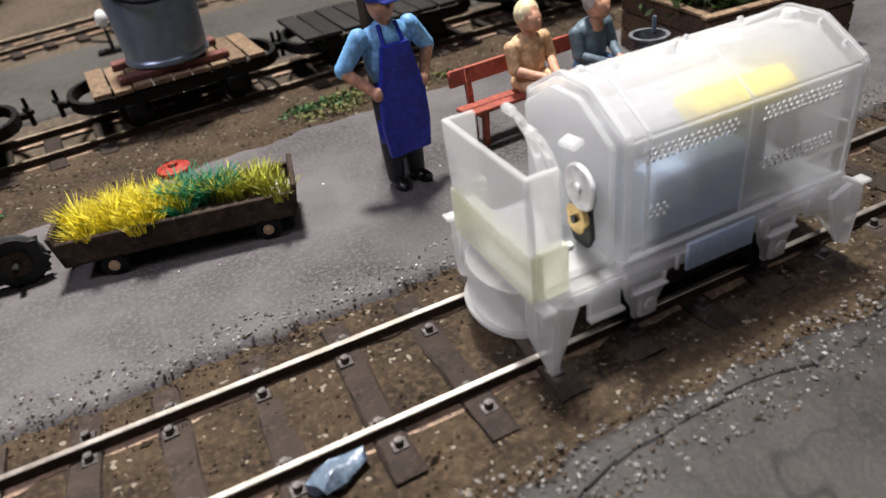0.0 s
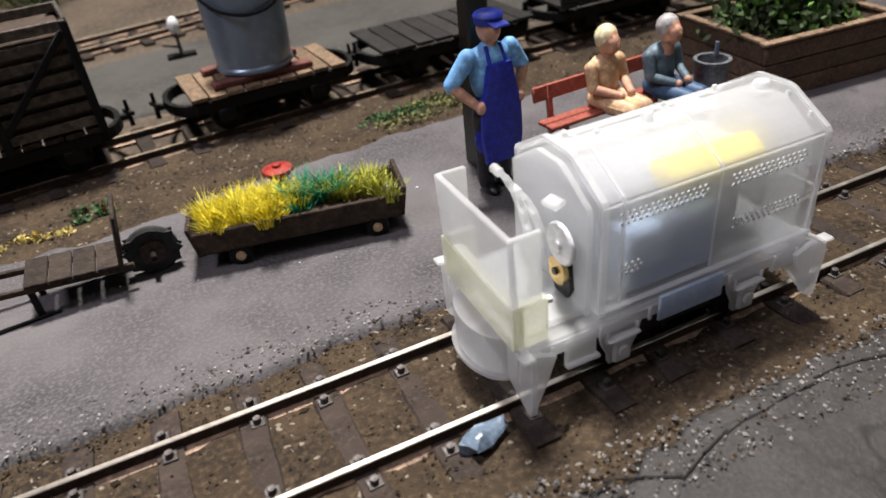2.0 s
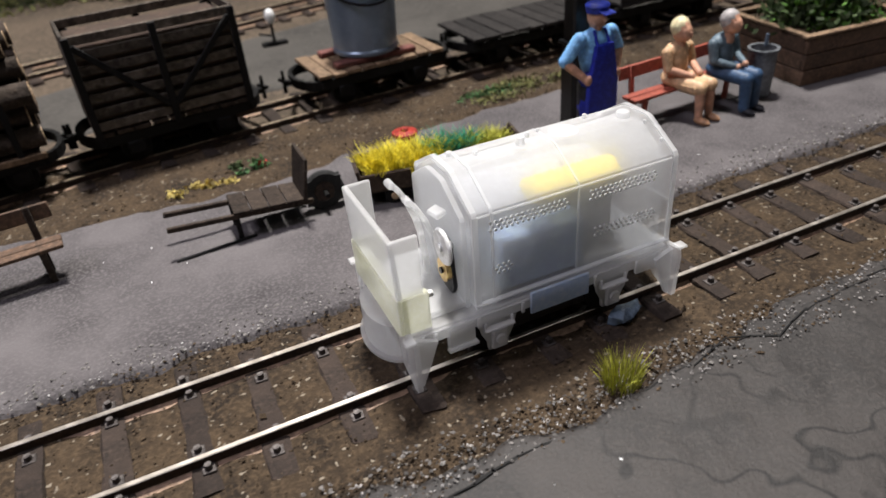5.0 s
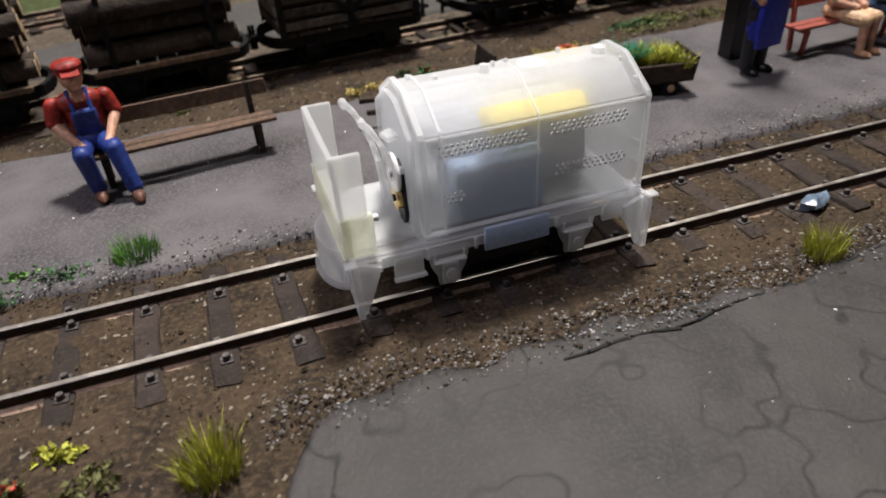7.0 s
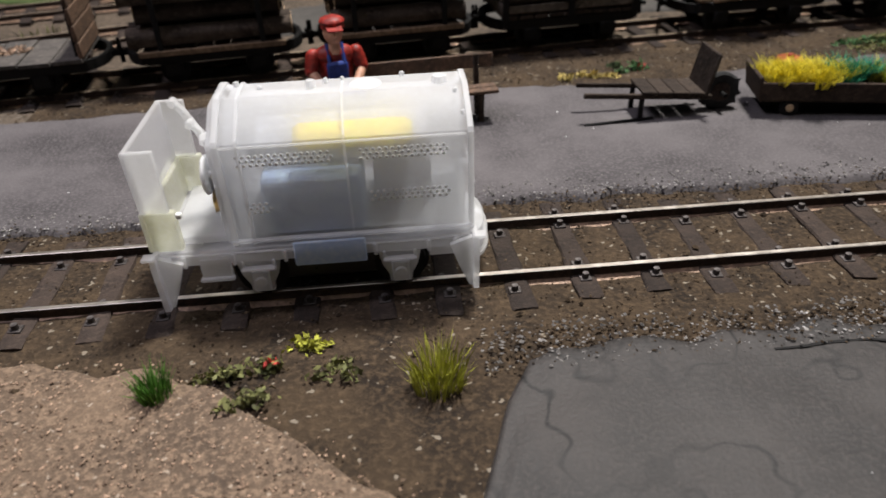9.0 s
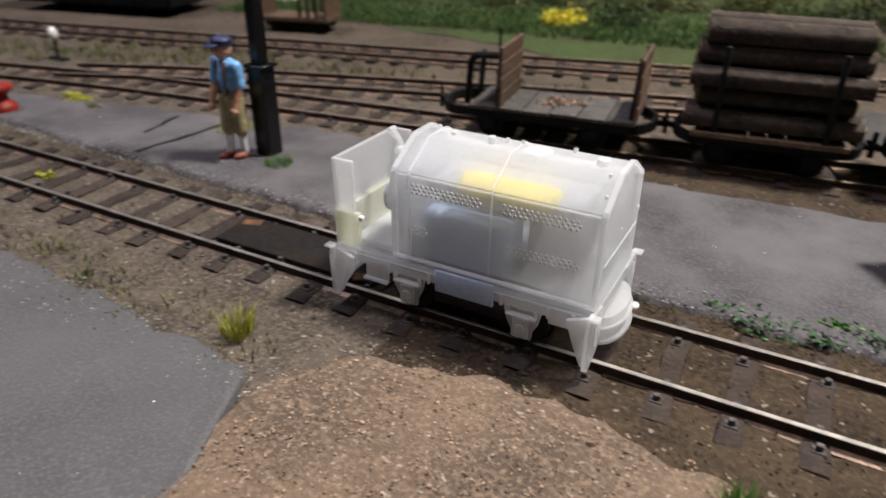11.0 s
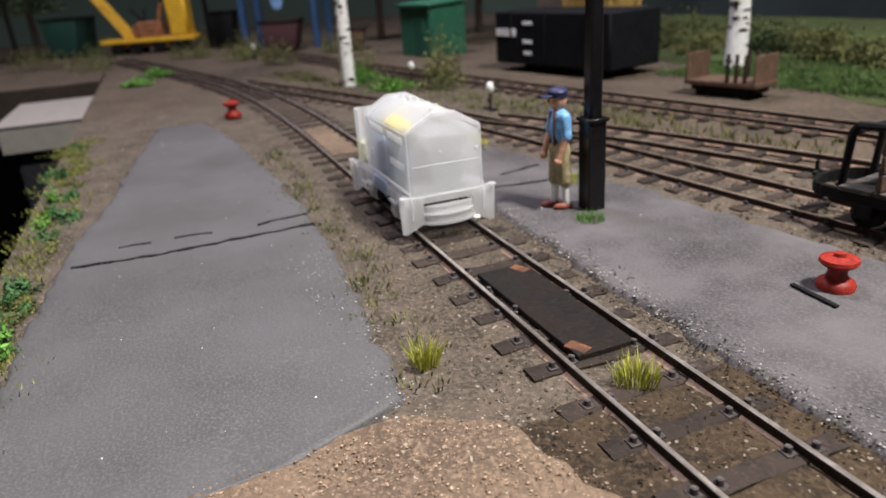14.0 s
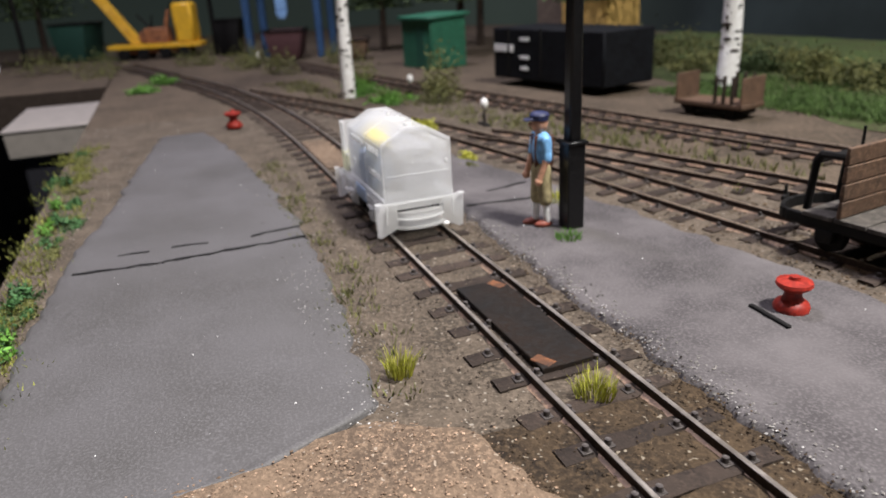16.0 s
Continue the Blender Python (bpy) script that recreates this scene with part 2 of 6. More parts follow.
# ---- mesh tools (centimetres) ----
class Shape:
    """A bmesh under construction, in centimetres; mi is the material slot of what is added next."""

    def __init__(self):
        self.bm, self.mi = bmesh.new(), 0

    def _take(self, verts, rot=None, move=(0, 0, 0), bev=0.0, seg=2):
        if rot:
            e = Euler([radians(a) for a in rot]).to_matrix()
            for v in verts:
                v.co = e @ v.co
        for v in verts:
            v.co += Vector(move)
        faces = {f for v in verts for f in v.link_faces}
        for f in faces:
            f.material_index = self.mi
        if bev:
            edges = list({e for v in verts for e in v.link_edges})
            res = bmesh.ops.bevel(self.bm, geom=edges, offset=bev, segments=seg, affect="EDGES", profile=0.6)
            for f in res["faces"]:
                f.material_index = self.mi
        return self

    def box(self, c, s, rot=None, bev=0.0, taper=1.0):
        vs = bmesh.ops.create_cube(self.bm, size=1)["verts"]
        for v in vs:
            k = taper if v.co.z > 0 else 1.0
            v.co = Vector((v.co.x * s[0] * k, v.co.y * s[1] * k, v.co.z * s[2]))
        return self._take(vs, rot, c, bev, 1)

    def ball(self, c, r, rot=None, seg=12):
        vs = bmesh.ops.create_uvsphere(self.bm, u_segments=seg, v_segments=max(6, seg * 2 // 3), radius=1)["verts"]
        r = (r, r, r) if not isinstance(r, tuple) else r
        for v in vs:
            v.co = Vector((v.co.x * r[0], v.co.y * r[1], v.co.z * r[2]))
        return self._take(vs, rot, c)

    def cyl(self, p0, p1, r0, r1=None, n=14, bev=0.0):
        p0, p1 = Vector(p0), Vector(p1)
        d = p1 - p0
        vs = bmesh.ops.create_cone(self.bm, cap_ends=True, segments=n, radius1=r0, radius2=r0 if r1 is None else r1, depth=d.length)["verts"]
        q = Vector((0, 0, 1)).rotation_difference(d.normalized()).to_matrix()
        for v in vs:
            v.co = q @ v.co
        return self._take(vs, None, (p0 + p1) / 2, bev, 1)

    def limb(self, p0, p1, r0, r1, n=10):
        self.cyl(p0, p1, r0, r1, n)
        self.ball(p0, r0, seg=8)
        return self.ball(p1, r1, seg=8)

    def prism(self, pts, axis, a, b, bev=0.0):
        """A closed outline in the two other axes, pulled from a to b along the axis x, y or z."""
        def place(u, v, w):
            return {"x": (w, u, v), "y": (u, w, v), "z": (u, v, w)}[axis]
        lo = [self.bm.verts.new(place(u, v, a)) for u, v in pts]
        hi = [self.bm.verts.new(place(u, v, b)) for u, v in pts]
        n = len(pts)
        fs = [self.bm.faces.new(lo), self.bm.faces.new(hi)]
        fs += [self.bm.faces.new((lo[i], lo[(i + 1) % n], hi[(i + 1) % n], hi[i])) for i in range(n)]
        bmesh.ops.recalc_face_normals(self.bm, faces=fs)
        return self._take(lo + hi, bev=bev)

    def tube(self, pts, r, n=8):
        for p, q in zip(pts, pts[1:]):
            self.cyl(p, q, r, r, n)
            self.ball(q, r, seg=8)
        return self

    def lathe(self, prof, c=(0, 0, 0), n=20):
        """Turned about z: prof is a list of (radius, height)."""
        rings = [[self.bm.verts.new((c[0] + r * math.cos(2 * math.pi * k / n), c[1] + r * math.sin(2 * math.pi * k / n), c[2] + z)) for k in range(n)] for r, z in prof]
        fs = []
        for A, Z in zip(rings, rings[1:]):
            fs += [self.bm.faces.new((A[k], A[(k + 1) % n], Z[(k + 1) % n], Z[k])) for k in range(n)]
        fs += [self.bm.faces.new(rings[0][::-1]), self.bm.faces.new(rings[-1])]
        for f in fs:
            f.material_index = self.mi
        return self

    def done(self, name, mats, parent=None, at=(0, 0, 0), rot=(0, 0, 0), label=""):
        me = bpy.data.meshes.new(name)
        bmesh.ops.scale(self.bm, vec=(CM, CM, CM), verts=self.bm.verts[:])
        self.bm.to_mesh(me)
        self.bm.free()
        for m in mats if isinstance(mats, (list, tuple)) else [mats]:
            me.materials.append(m)
        me.polygons.foreach_set("use_smooth", [True] * len(me.polygons))
        me.set_sharp_from_angle(angle=radians(38))
        ob = new(name, me)
        ob.parent = parent
        ob.matrix_basis = pose(at[0] * CM, at[1] * CM, at[2] * CM, *rot)
        if label:
            tagged(ob, label)
        return ob


def thing(name, at, rz=0, label="", category="", group="", kind="", tilt=0):
    ob = new(name)
    ob.empty_display_size = 0.01
    ob.matrix_basis = pose(at[0] * CM, at[1] * CM, at[2] * CM, tilt, 0, rz)
    return tagged(ob, label, category, group, kind)


def shared(name, me, parent, m):
    """One more piece on the same mesh."""
    ob = new(name, me)
    ob.parent = parent
    ob.matrix_basis = m
    return ob


def raw(name, verts, faces, material, smooth=False):
    me = bpy.data.meshes.new(name)
    me.from_pydata([tuple(v) for v in np.asarray(verts) * CM], [], [tuple(f) for f in faces])
    me.materials.append(material)
    if smooth:
        me.polygons.foreach_set("use_smooth", [True] * len(me.polygons))
    me.update()
    return new(name, me)


rng = np.random.default_rng(4)


def wob(x, seed, size=1.0, amp=1.0):
    return amp * noise.noise(Vector((x / size, seed * 7.3, 0.5)))


def stones(name, places, sizes, material, label):
    """Loose chips: squashed, turned octahedra in one mesh."""
    base = np.array([(1, 0, 0), (-1, 0, 0), (0, 1, 0), (0, -1, 0), (0, 0, 1), (0, 0, -0.6)], float)
    tri = np.array([(0, 2, 4), (2, 1, 4), (1, 3, 4), (3, 0, 4), (2, 0, 5), (1, 2, 5), (3, 1, 5), (0, 3, 5)])
    n = len(places)
    a = rng.uniform(0, 6.28, n)
    sc = np.stack([sizes * rng.uniform(0.7, 1.5, n), sizes * rng.uniform(0.6, 1.1, n), sizes * rng.uniform(0.5, 0.95, n)], 1)
    v = base[None] * sc[:, None] * rng.uniform(0.75, 1.2, (n, 6, 1))
    c, s = np.cos(a)[:, None], np.sin(a)[:, None]
    v = np.stack([v[..., 0] * c - v[..., 1] * s, v[..., 0] * s + v[..., 1] * c, v[..., 2]], -1) + places[:, None]
    f = (tri[None] + 6 * np.arange(n)[:, None, None]).reshape(-1, 3)
    return tagged(raw(name, v.reshape(-1, 3), f.tolist(), material), label, "gravel", kind="stuff")


def blades(verts, faces, c, n, spread, h, w, lean=0.5, seed=0):
    """Grass blades standing at c."""
    r = np.random.default_rng(seed)
    for _ in range(n):
        a, d = r.uniform(0, 6.28), spread * math.sqrt(r.uniform())
        x, y = c[0] + d * math.cos(a), c[1] + d * math.sin(a)
        b, hh = r.uniform(0, 6.28), h * r.uniform(0.5, 1.1)
        lx, ly = lean * hh * math.cos(a) * r.uniform(0.2, 1) + r.normal() * 0.1 * hh, lean * hh * math.sin(a) * r.uniform(0.2, 1) + r.normal() * 0.1 * hh
        wx, wy = w * math.cos(b), w * math.sin(b)
        k = len(verts)
        verts += [(x - wx, y - wy, c[2]), (x + wx, y + wy, c[2]), (x + lx * 0.4 + wx * 0.7, y + ly * 0.4 + wy * 0.7, c[2] + hh * 0.6),
                  (x + lx * 0.4 - wx * 0.7, y + ly * 0.4 - wy * 0.7, c[2] + hh * 0.6), (x + lx, y + ly, c[2] + hh)]
        faces += [(k, k + 1, k + 2, k + 3), (k + 3, k + 2, k + 4)]


def tuft(name, c, n, spread, h, material, label, w=0.012, lean=0.5, seed=0):
    v, f = [], []
    blades(v, f, (0, 0, 0), n, spread, h, w, lean, seed)
    ob = raw(name, v, f, material)
    ob.matrix_basis = pose(c[0] * CM, c[1] * CM, c[2] * CM)
    return tagged(ob, label, "grass", "grass tufts")


def leaf_cloud(r, n, size, seed=0, flat=0.0):
    """Many small leaves in uneven lumps within the radii r, about the origin."""
    g = np.random.default_rng(seed)
    k = max(4, n // 60)
    hubs = g.normal(size=(k, 3))
    hubs *= (g.uniform(0.35, 0.95, (k, 1)) / np.linalg.norm(hubs, axis=1, keepdims=True))
    hubs[:, 2] = np.abs(hubs[:, 2]) * (1 - flat)
    p = hubs[g.integers(0, k, n)] + g.normal(size=(n, 3)) * 0.2
    p[:, 2] = np.maximum(p[:, 2], 0.0)
    p = p * np.array(r)
    u = g.normal(size=(n, 3))
    u /= np.linalg.norm(u, axis=1, keepdims=True)
    w = np.cross(u, g.normal(size=(n, 3)))
    w /= np.linalg.norm(w, axis=1, keepdims=True)
    s = size * g.uniform(0.6, 1.3, (n, 1))
    v = np.stack([p - u * s, p + w * s * 0.5, p + u * s, p - w * s * 0.5], 1).reshape(-1, 3)
    return v, (np.arange(n)[:, None] * 4 + np.arange(4)).tolist()


def bush(name, c, r, n, size, material, label, seed=0, cat="bush"):
    v, f = leaf_cloud(r, n, size, seed)
    ob = raw(name, v, f, material)
    ob.matrix_basis = pose(c[0] * CM, c[1] * CM, c[2] * CM)
    return tagged(ob, label, cat, "bushes")

# ---- the setting ----
def slab(name, x0, x1, lo, hi, top, material, step=0.16, drop=0.3, rough=0.02, label="", seed=1, ny=26):
    """A paved sheet between two wandering edges lo(x), hi(x), with worn rims that run down into the ground."""
    xs = np.arange(x0, x1 + step, step)
    v, f = [], []
    m = ny + 4
    for x in xs:
        a = lo(x) + wob(x, seed, 0.55, 0.2) + wob(x, seed + 1, 0.2, 0.035)
        b = hi(x) + wob(x, seed + 2, 0.6, 0.25) + wob(x, seed + 3, 0.22, 0.04)
        b = max(b, a + 0.02)
        rim = min(0.12, (b - a) * 0.2)
        ys = [a - 0.1, a] + list(np.linspace(a + rim, b - rim, ny)) + [b, b + 0.1]
        for j, y in enumerate(ys):
            z = top + rough * noise.noise(Vector((x * 0.8, y * 0.8, seed))) + rough * 0.6 * noise.noise(Vector((x * 4, y * 4, seed)))
            z -= drop if j in (0, m - 1) else 0.05 if j in (1, m - 2) else 0
            v.append((x, y, z))
    for i in range(len(xs) - 1):
        for j in range(m - 1):
            k = i * m + j
            f.append((k, k + m, k + m + 1, k + 1))
    ob = raw(name, v, f, material, True)
    return tagged(ob, label, "paving", kind="structure")


def table(*pairs):
    px, py = zip(*sorted(pairs))
    return lambda x: float(np.interp(x, px, py))


MAIN = table((-110, -12.0), (-98, -8.6), (-85, -5.5), (-76, -3.2), (-68, -1.6), (-61, -0.7), (-54, -0.2), (-47, 0), (40, 0))
BACK = table((-73, -2.4), (-66, 0.3), (-58, 3.1), (-51, 5.4), (-44, 7.35), (-38, 8.3), (-33, 8.95), (-20, 10.7), (-7, 12.4), (0, 13.2), (8, 13.6), (45, 14.2))
SIDE = table((-47, 6.8), (-38, 10.8), (-29, 13.6), (-15, 17.6), (10, 24), (45, 33))
HIND = table((-100, 5.0), (-70, 10.2), (-45.5, 15.7), (-32, 18.8), (-8, 24.6), (12, 29), (45, 33.5))


def smooth(fn, w=3.0):
    return lambda x: sum(fn(x + d * w) for d in (-1, -0.5, 0, 0.5, 1)) / 5


MAIN, BACK, SIDE, HIND = smooth(MAIN, 5), smooth(BACK, 5), smooth(SIDE), smooth(HIND)

# ground: fine near the track, coarse behind
def ground_sheet(name, xs, ys, z0, amp, material, label):
    v = []
    for x in xs:
        for y in ys:
            n = noise.noise(Vector((x * 0.5, y * 0.5, 2))) + 0.7 * noise.noise(Vector((x * 2.2, y * 2.2, 5))) + 0.4 * noise.noise(Vector((x * 6, y * 6, 9)))
            bank = max(0.0, (y - 27 - 0.05 * x) * 0.045) if y > 20 else 0.0
            v.append((x, y, z0 + amp * n + min(bank, 1.2)))
    m = len(ys)
    f = [(i * m + j, (i + 1) * m + j, (i + 1) * m + j + 1, i * m + j + 1) for i in range(len(xs) - 1) for j in range(m - 1)]
    return tagged(raw(name, v, f, material, True), label, "ground", kind="structure")


ground_sheet("ground", np.arange(-20.5, 30.01, 0.25), np.arange(-12.2, 12.5, 0.2), -0.225, 0.05, DIRT, "dark brown earth and fine ballast of the model ground")
ground_sheet("ground_west", np.arange(-60.5, -20.4, 0.25), np.arange(-12.2, 12.5, 0.2), -0.25, 0.05, DIRT_WEST, "grey-brown earth and fine ballast of the model ground")
ground_sheet("ground_far", np.concatenate([np.arange(-200, -60, 2.5), np.arange(-60, 80.1, 1.2)]), np.concatenate([np.arange(-12.2, 12.4, 1.3), np.arange(12.4, 62, 1.0)]), -0.34, 0.05, FAR_DIRT, "sandy grey-brown earth behind the tracks")

ground_sheet("ground_far_end", np.arange(-190, -85.9, 2.0), np.arange(-62, -12.1, 1.6), -0.34, 0.06, FAR_DIRT, "rough earth on the far end of the layout")


def meadow(lo):
    """Turf from a wandering front edge to the backdrop, rising with the bank."""
    v, xs, us = [], np.arange(-78, -12, 1.0), np.linspace(0, 1, 26)
    for x in xs:
        for u in us:
            y = lo(x) + wob(x, 8, 3.0, 1.0) + (50 - lo(x)) * u ** 1.5
            v.append((x, y, -0.3 + 0.1 * min(1, u * 8) + 0.06 * noise.noise(Vector((x * 0.5, y * 0.5, 2))) + min(1.2, max(0, (y - 27 - 0.05 * x) * 0.045))))
    m = len(us)
    f = [(i * m + j, (i + 1) * m + j, (i + 1) * m + j + 1, i * m + j + 1) for i in range(len(xs) - 1) for j in range(m - 1)]
    return tagged(raw("meadow", v, f, TURF, True), "mossy green meadow behind the tracks", "ground", kind="structure")


meadow(table((-78, 29), (-58, 28), (-48, 26.5), (-42, 25.5), (-27, 22.8), (-15, 24), (10, 32)))
slab("pavement_platform", -46, 40, table((-46, 3.8), (-41, 2.6), (-36, 2.3), (-25, 1.95), (-10, 1.85), (5, 1.85), (40, 1.85)),
     table((-46, 3.9), (-42, 4.8), (-36, 6.0), (-31, 6.9), (-22, 7.9), (-10, 8.6), (-3, 8.0), (3, 9.0), (12, 9.6), (40, 9.8)), -0.08, PLAT, label="worn grey concrete platform between the tracks", seed=3, ny=44)
slab("yard", -16, 40, table((-16, 15.5), (40, 17)), table((-16, 18.5), (-4, 22.5), (12, 26), (40, 29)), -0.24, YARD, label="grey gritty yard behind the wagons", seed=41, step=0.6)
slab("pavement_front", -9.4, 40, table((-9.4, -12.3), (40, -12.3)), table((-9.4, -5.4), (-8.8, -3.9), (-8.3, -2.9), (-5, -2.75), (-2.5, -2.75), (0, -3.0), (3, -2.65), (6, -2.35), (9, -2.5), (40, -2.4)), -0.12, PAVE, label="dark grey cracked paving beside the track", seed=11, ny=64, rough=0.045)
slab("road", -54, -21.0, table((-54, -7.6), (-50, -8.2), (-46, -8.8), (-39, -9.6), (-35, -10.4), (-29, -10.9), (-25, -11.0), (-22, -11.6), (-21, -12.1)),
     table((-54, -5.2), (-50, -4.5), (-45, -3.9), (-34, -3.2), (-28, -3.45), (-24, -3.85), (-22.2, -3.9), (-21.2, -6.2), (-21, -8)), -0.12, ROADM, label="smooth grey road along the track", seed=21, step=0.22)
slab("sand_patch", -21.6, -8.6, table((-21.6, -12.2), (-8.6, -12.2)), table((-21.6, -4.0), (-20.8, -2.7), (-18, -2.0), (-14, -2.6), (-11.5, -4.4), (-9, -6.5), (-8.6, -8.0)), -0.14, SAND, label="loose orange-brown sand beside the track", seed=31, rough=0.05)

# cracks and the joint between two boards of the layout
def crack(pts, w, z, name="crack"):
    s = Shape()
    for p, q in zip(pts, pts[1:]):
        n = max(2, int((Vector(q) - Vector(p)).length / 0.35))
        last = None
        for i in range(n + 1):
            c = Vector(p).lerp(Vector(q), i / n) + Vector((wob(i + p[0], 3, 0.7, 0.12), wob(i + p[1] * 3, 5, 0.7, 0.12)))
            if last is not None:
                d = (c - last)
                a = math.degrees(math.atan2(d.y, d.x))
                s.box(((c.x + last.x) / 2, (c.y + last.y) / 2, z), (d.length * 1.1, w * random.uniform(0.5, 1.3), 0.02), (0, 0, a))
            last = c
    return tagged(s.done(name, IRON), "dark hairline crack in the paving", "crack", kind="structure")


crack([(1.2, -3.05), (2.4, -2.95), (3.4, -2.75), (4.2, -3.1), (5.2, -2.85), (7, -2.7), (9.0, -2.9), (12, -2.9)], 0.035, -0.118)
crack([(-4.4, -3.3), (-2.4, -3.35), (-0.4, -3.2)], 0.045, -0.118)
crack([(-32.5, -10.3), (-32.3, -7.7), (-32.5, -3.4)], 0.15, -0.108)
crack([(-33.6, -9.1), (-33.5, -8.2)], 0.11, -0.108)
crack([(-33.6, -7.4), (-33.4, -6.4)], 0.11, -0.108)
crack([(-33.4, -4.9), (-33.6, -3.4)], 0.11, -0.108)
crack([(-32.6, 2.5), (-32.3, 6.0)], 0.18, -0.072)
crack([(-33.9, 3.9), (-34.3, 5.6)], 0.14, -0.072)

# board under the scenery, room, backdrop
Shape().box((-60, 24.9, -1.9), (280, 74.4, 3.0)).done("layout_board", DARKWOOD)
Shape().box((-140, -37.2, -1.9), (108, 49.6, 3.0)).done("layout_board_end", DARKWOOD)
tagged(bpy.data.objects["layout_board_end"], "dark wooden baseboard under the far end of the layout", "baseboard", kind="structure")
tagged(bpy.data.objects["layout_board"], "dark wooden baseboard under the layout", "baseboard", kind="structure")
# unseen walls and ceiling, added dark to keep bounced light low
ROOMWALL = mat("room_wall", (0.05, 0.047, 0.045), (0.04, 0.038, 0.037), 0.9, fine=1, coarse=0.05, bump=0.05)
ROOMFLOOR = mat("room_floor", (0.33, 0.4, 0.46), (0.26, 0.32, 0.38), 0.6, fine=1, coarse=0.04, bump=0.05)
for nm, c, s in (("wall_west", (-330, 0, 25), (6, 500, 260)), ("wall_east", (230, 0, 25), (6, 500, 260)), ("wall_north", (-50, 200, 25), (560, 6, 260)), ("wall_south", (-50, -250, 25), (560, 6, 260)), ("ceiling", (-50, -25, 158), (570, 460, 6))):
    tagged(Shape().box(c, s).done(nm, ROOMWALL), "plain dark wall closing the unseen room", "wall", kind="structure")
tagged(Shape().box((-50, -25, -108), (570, 460, 6)).done("floor", ROOMFLOOR), "pale blue-grey floor of the room", "floor", kind="structure")

BACKM = bpy.data.materials.new("painted_backdrop")
BACKM.use_nodes = True
_n = BACKM.node_tree
_tc, _no, _sep, _cr, _mx = (_n.nodes.new(k) for k in ("ShaderNodeTexCoord", "ShaderNodeTexNoise", "ShaderNodeSeparateXYZ", "ShaderNodeValToRGB", "ShaderNodeMix"))
_no.inputs["Scale"].default_value, _no.inputs["Detail"].default_value = 9, 5
_n.links.new(_tc.outputs["Object"], _no.inputs["Vector"])
_n.links.new(_tc.outputs["Object"], _sep.inputs[0])
_n.links.new(_no.outputs[0], _cr.inputs[0])
_cr.color_ramp.elements[0].position, _cr.color_ramp.elements[0].color = 0.38, (0.008, 0.015, 0.016, 1)
_cr.color_ramp.elements[1].position, _cr.color_ramp.elements[1].color = 0.68, (0.03, 0.045, 0.048, 1)
_mx.data_type = "RGBA"
_mr = _n.nodes.new("ShaderNodeMapRange")
_mr.inputs[1].default_value, _mr.inputs[2].default_value = -0.75, -1.15
_n.links.new(_sep.outputs[0], _mr.inputs[0])
_n.links.new(_mr.outputs[0], _mx.inputs[0])
_n.links.new(_cr.outputs[0], _mx.inputs[6])
_mx.inputs[7].default_value = (0.085, 0.125, 0.095, 1)
_n.links.new(_mx.outputs[2], _n.nodes["Principled BSDF"].inputs["Base Color"])
_n.nodes["Principled BSDF"].inputs["Roughness"].default_value = 0.9
s = Shape()
bp = [(-170, -60), (-168, 10), (-150, 34), (-110, 46), (-60, 50), (0, 50), (70, 52)]
s.prism([*bp, *[(x, y + 2) for x, y in bp[::-1]]], "z", -6, 60)
tagged(s.done("backdrop", BACKM), "painted backdrop of dark blue-green woods fading to pale green", "backdrop", kind="structure")

# ---- railway tracks ----
def rail_mesh(name, fn, off, x0, x1, parent, step, head=STEEL):
    prof = [(-0.16, -0.3), (0.16, -0.3), (0.16, -0.25), (0.03, -0.2), (0.025, -0.08), (0.05, -0.06), (0.05, -0.012), (0.036, 0), (-0.036, 0), (-0.05, -0.012), (-0.05, -0.06), (-0.025, -0.08), (-0.03, -0.2), (-0.16, -0.25)]
    xs = np.arange(x0, x1 + step, step)
    v, f, mi = [], [], []
    n = len(prof)
    for x in xs:
        dy = (fn(x + 0.5) - fn(x - 0.5))
        L = math.hypot(1, dy)
        for u, z in prof:
            o = off + u
            v.append((x - dy / L * o, fn(x) + o / L, z))
    for i in range(len(xs) - 1):
        for j in range(n):
            f.append((i * n + j, (i + 1) * n + j, (i + 1) * n + (j + 1) % n, i * n + (j + 1) % n))
            mi.append(1 if 6 <= j <= 8 else 2 if j in (1, 12) else 0)
    f += [tuple(range(n)), tuple((len(xs) - 1) * n + j for j in range(n - 1, -1, -1))]
    mi += [0, 0]
    ob = raw(name, v, f, RUST)
    ob.data.materials.append(head)
    ob.data.materials.append(FLANGE)
    ob.data.polygons.foreach_set("material_index", mi)
    ob.parent = parent
    return ob


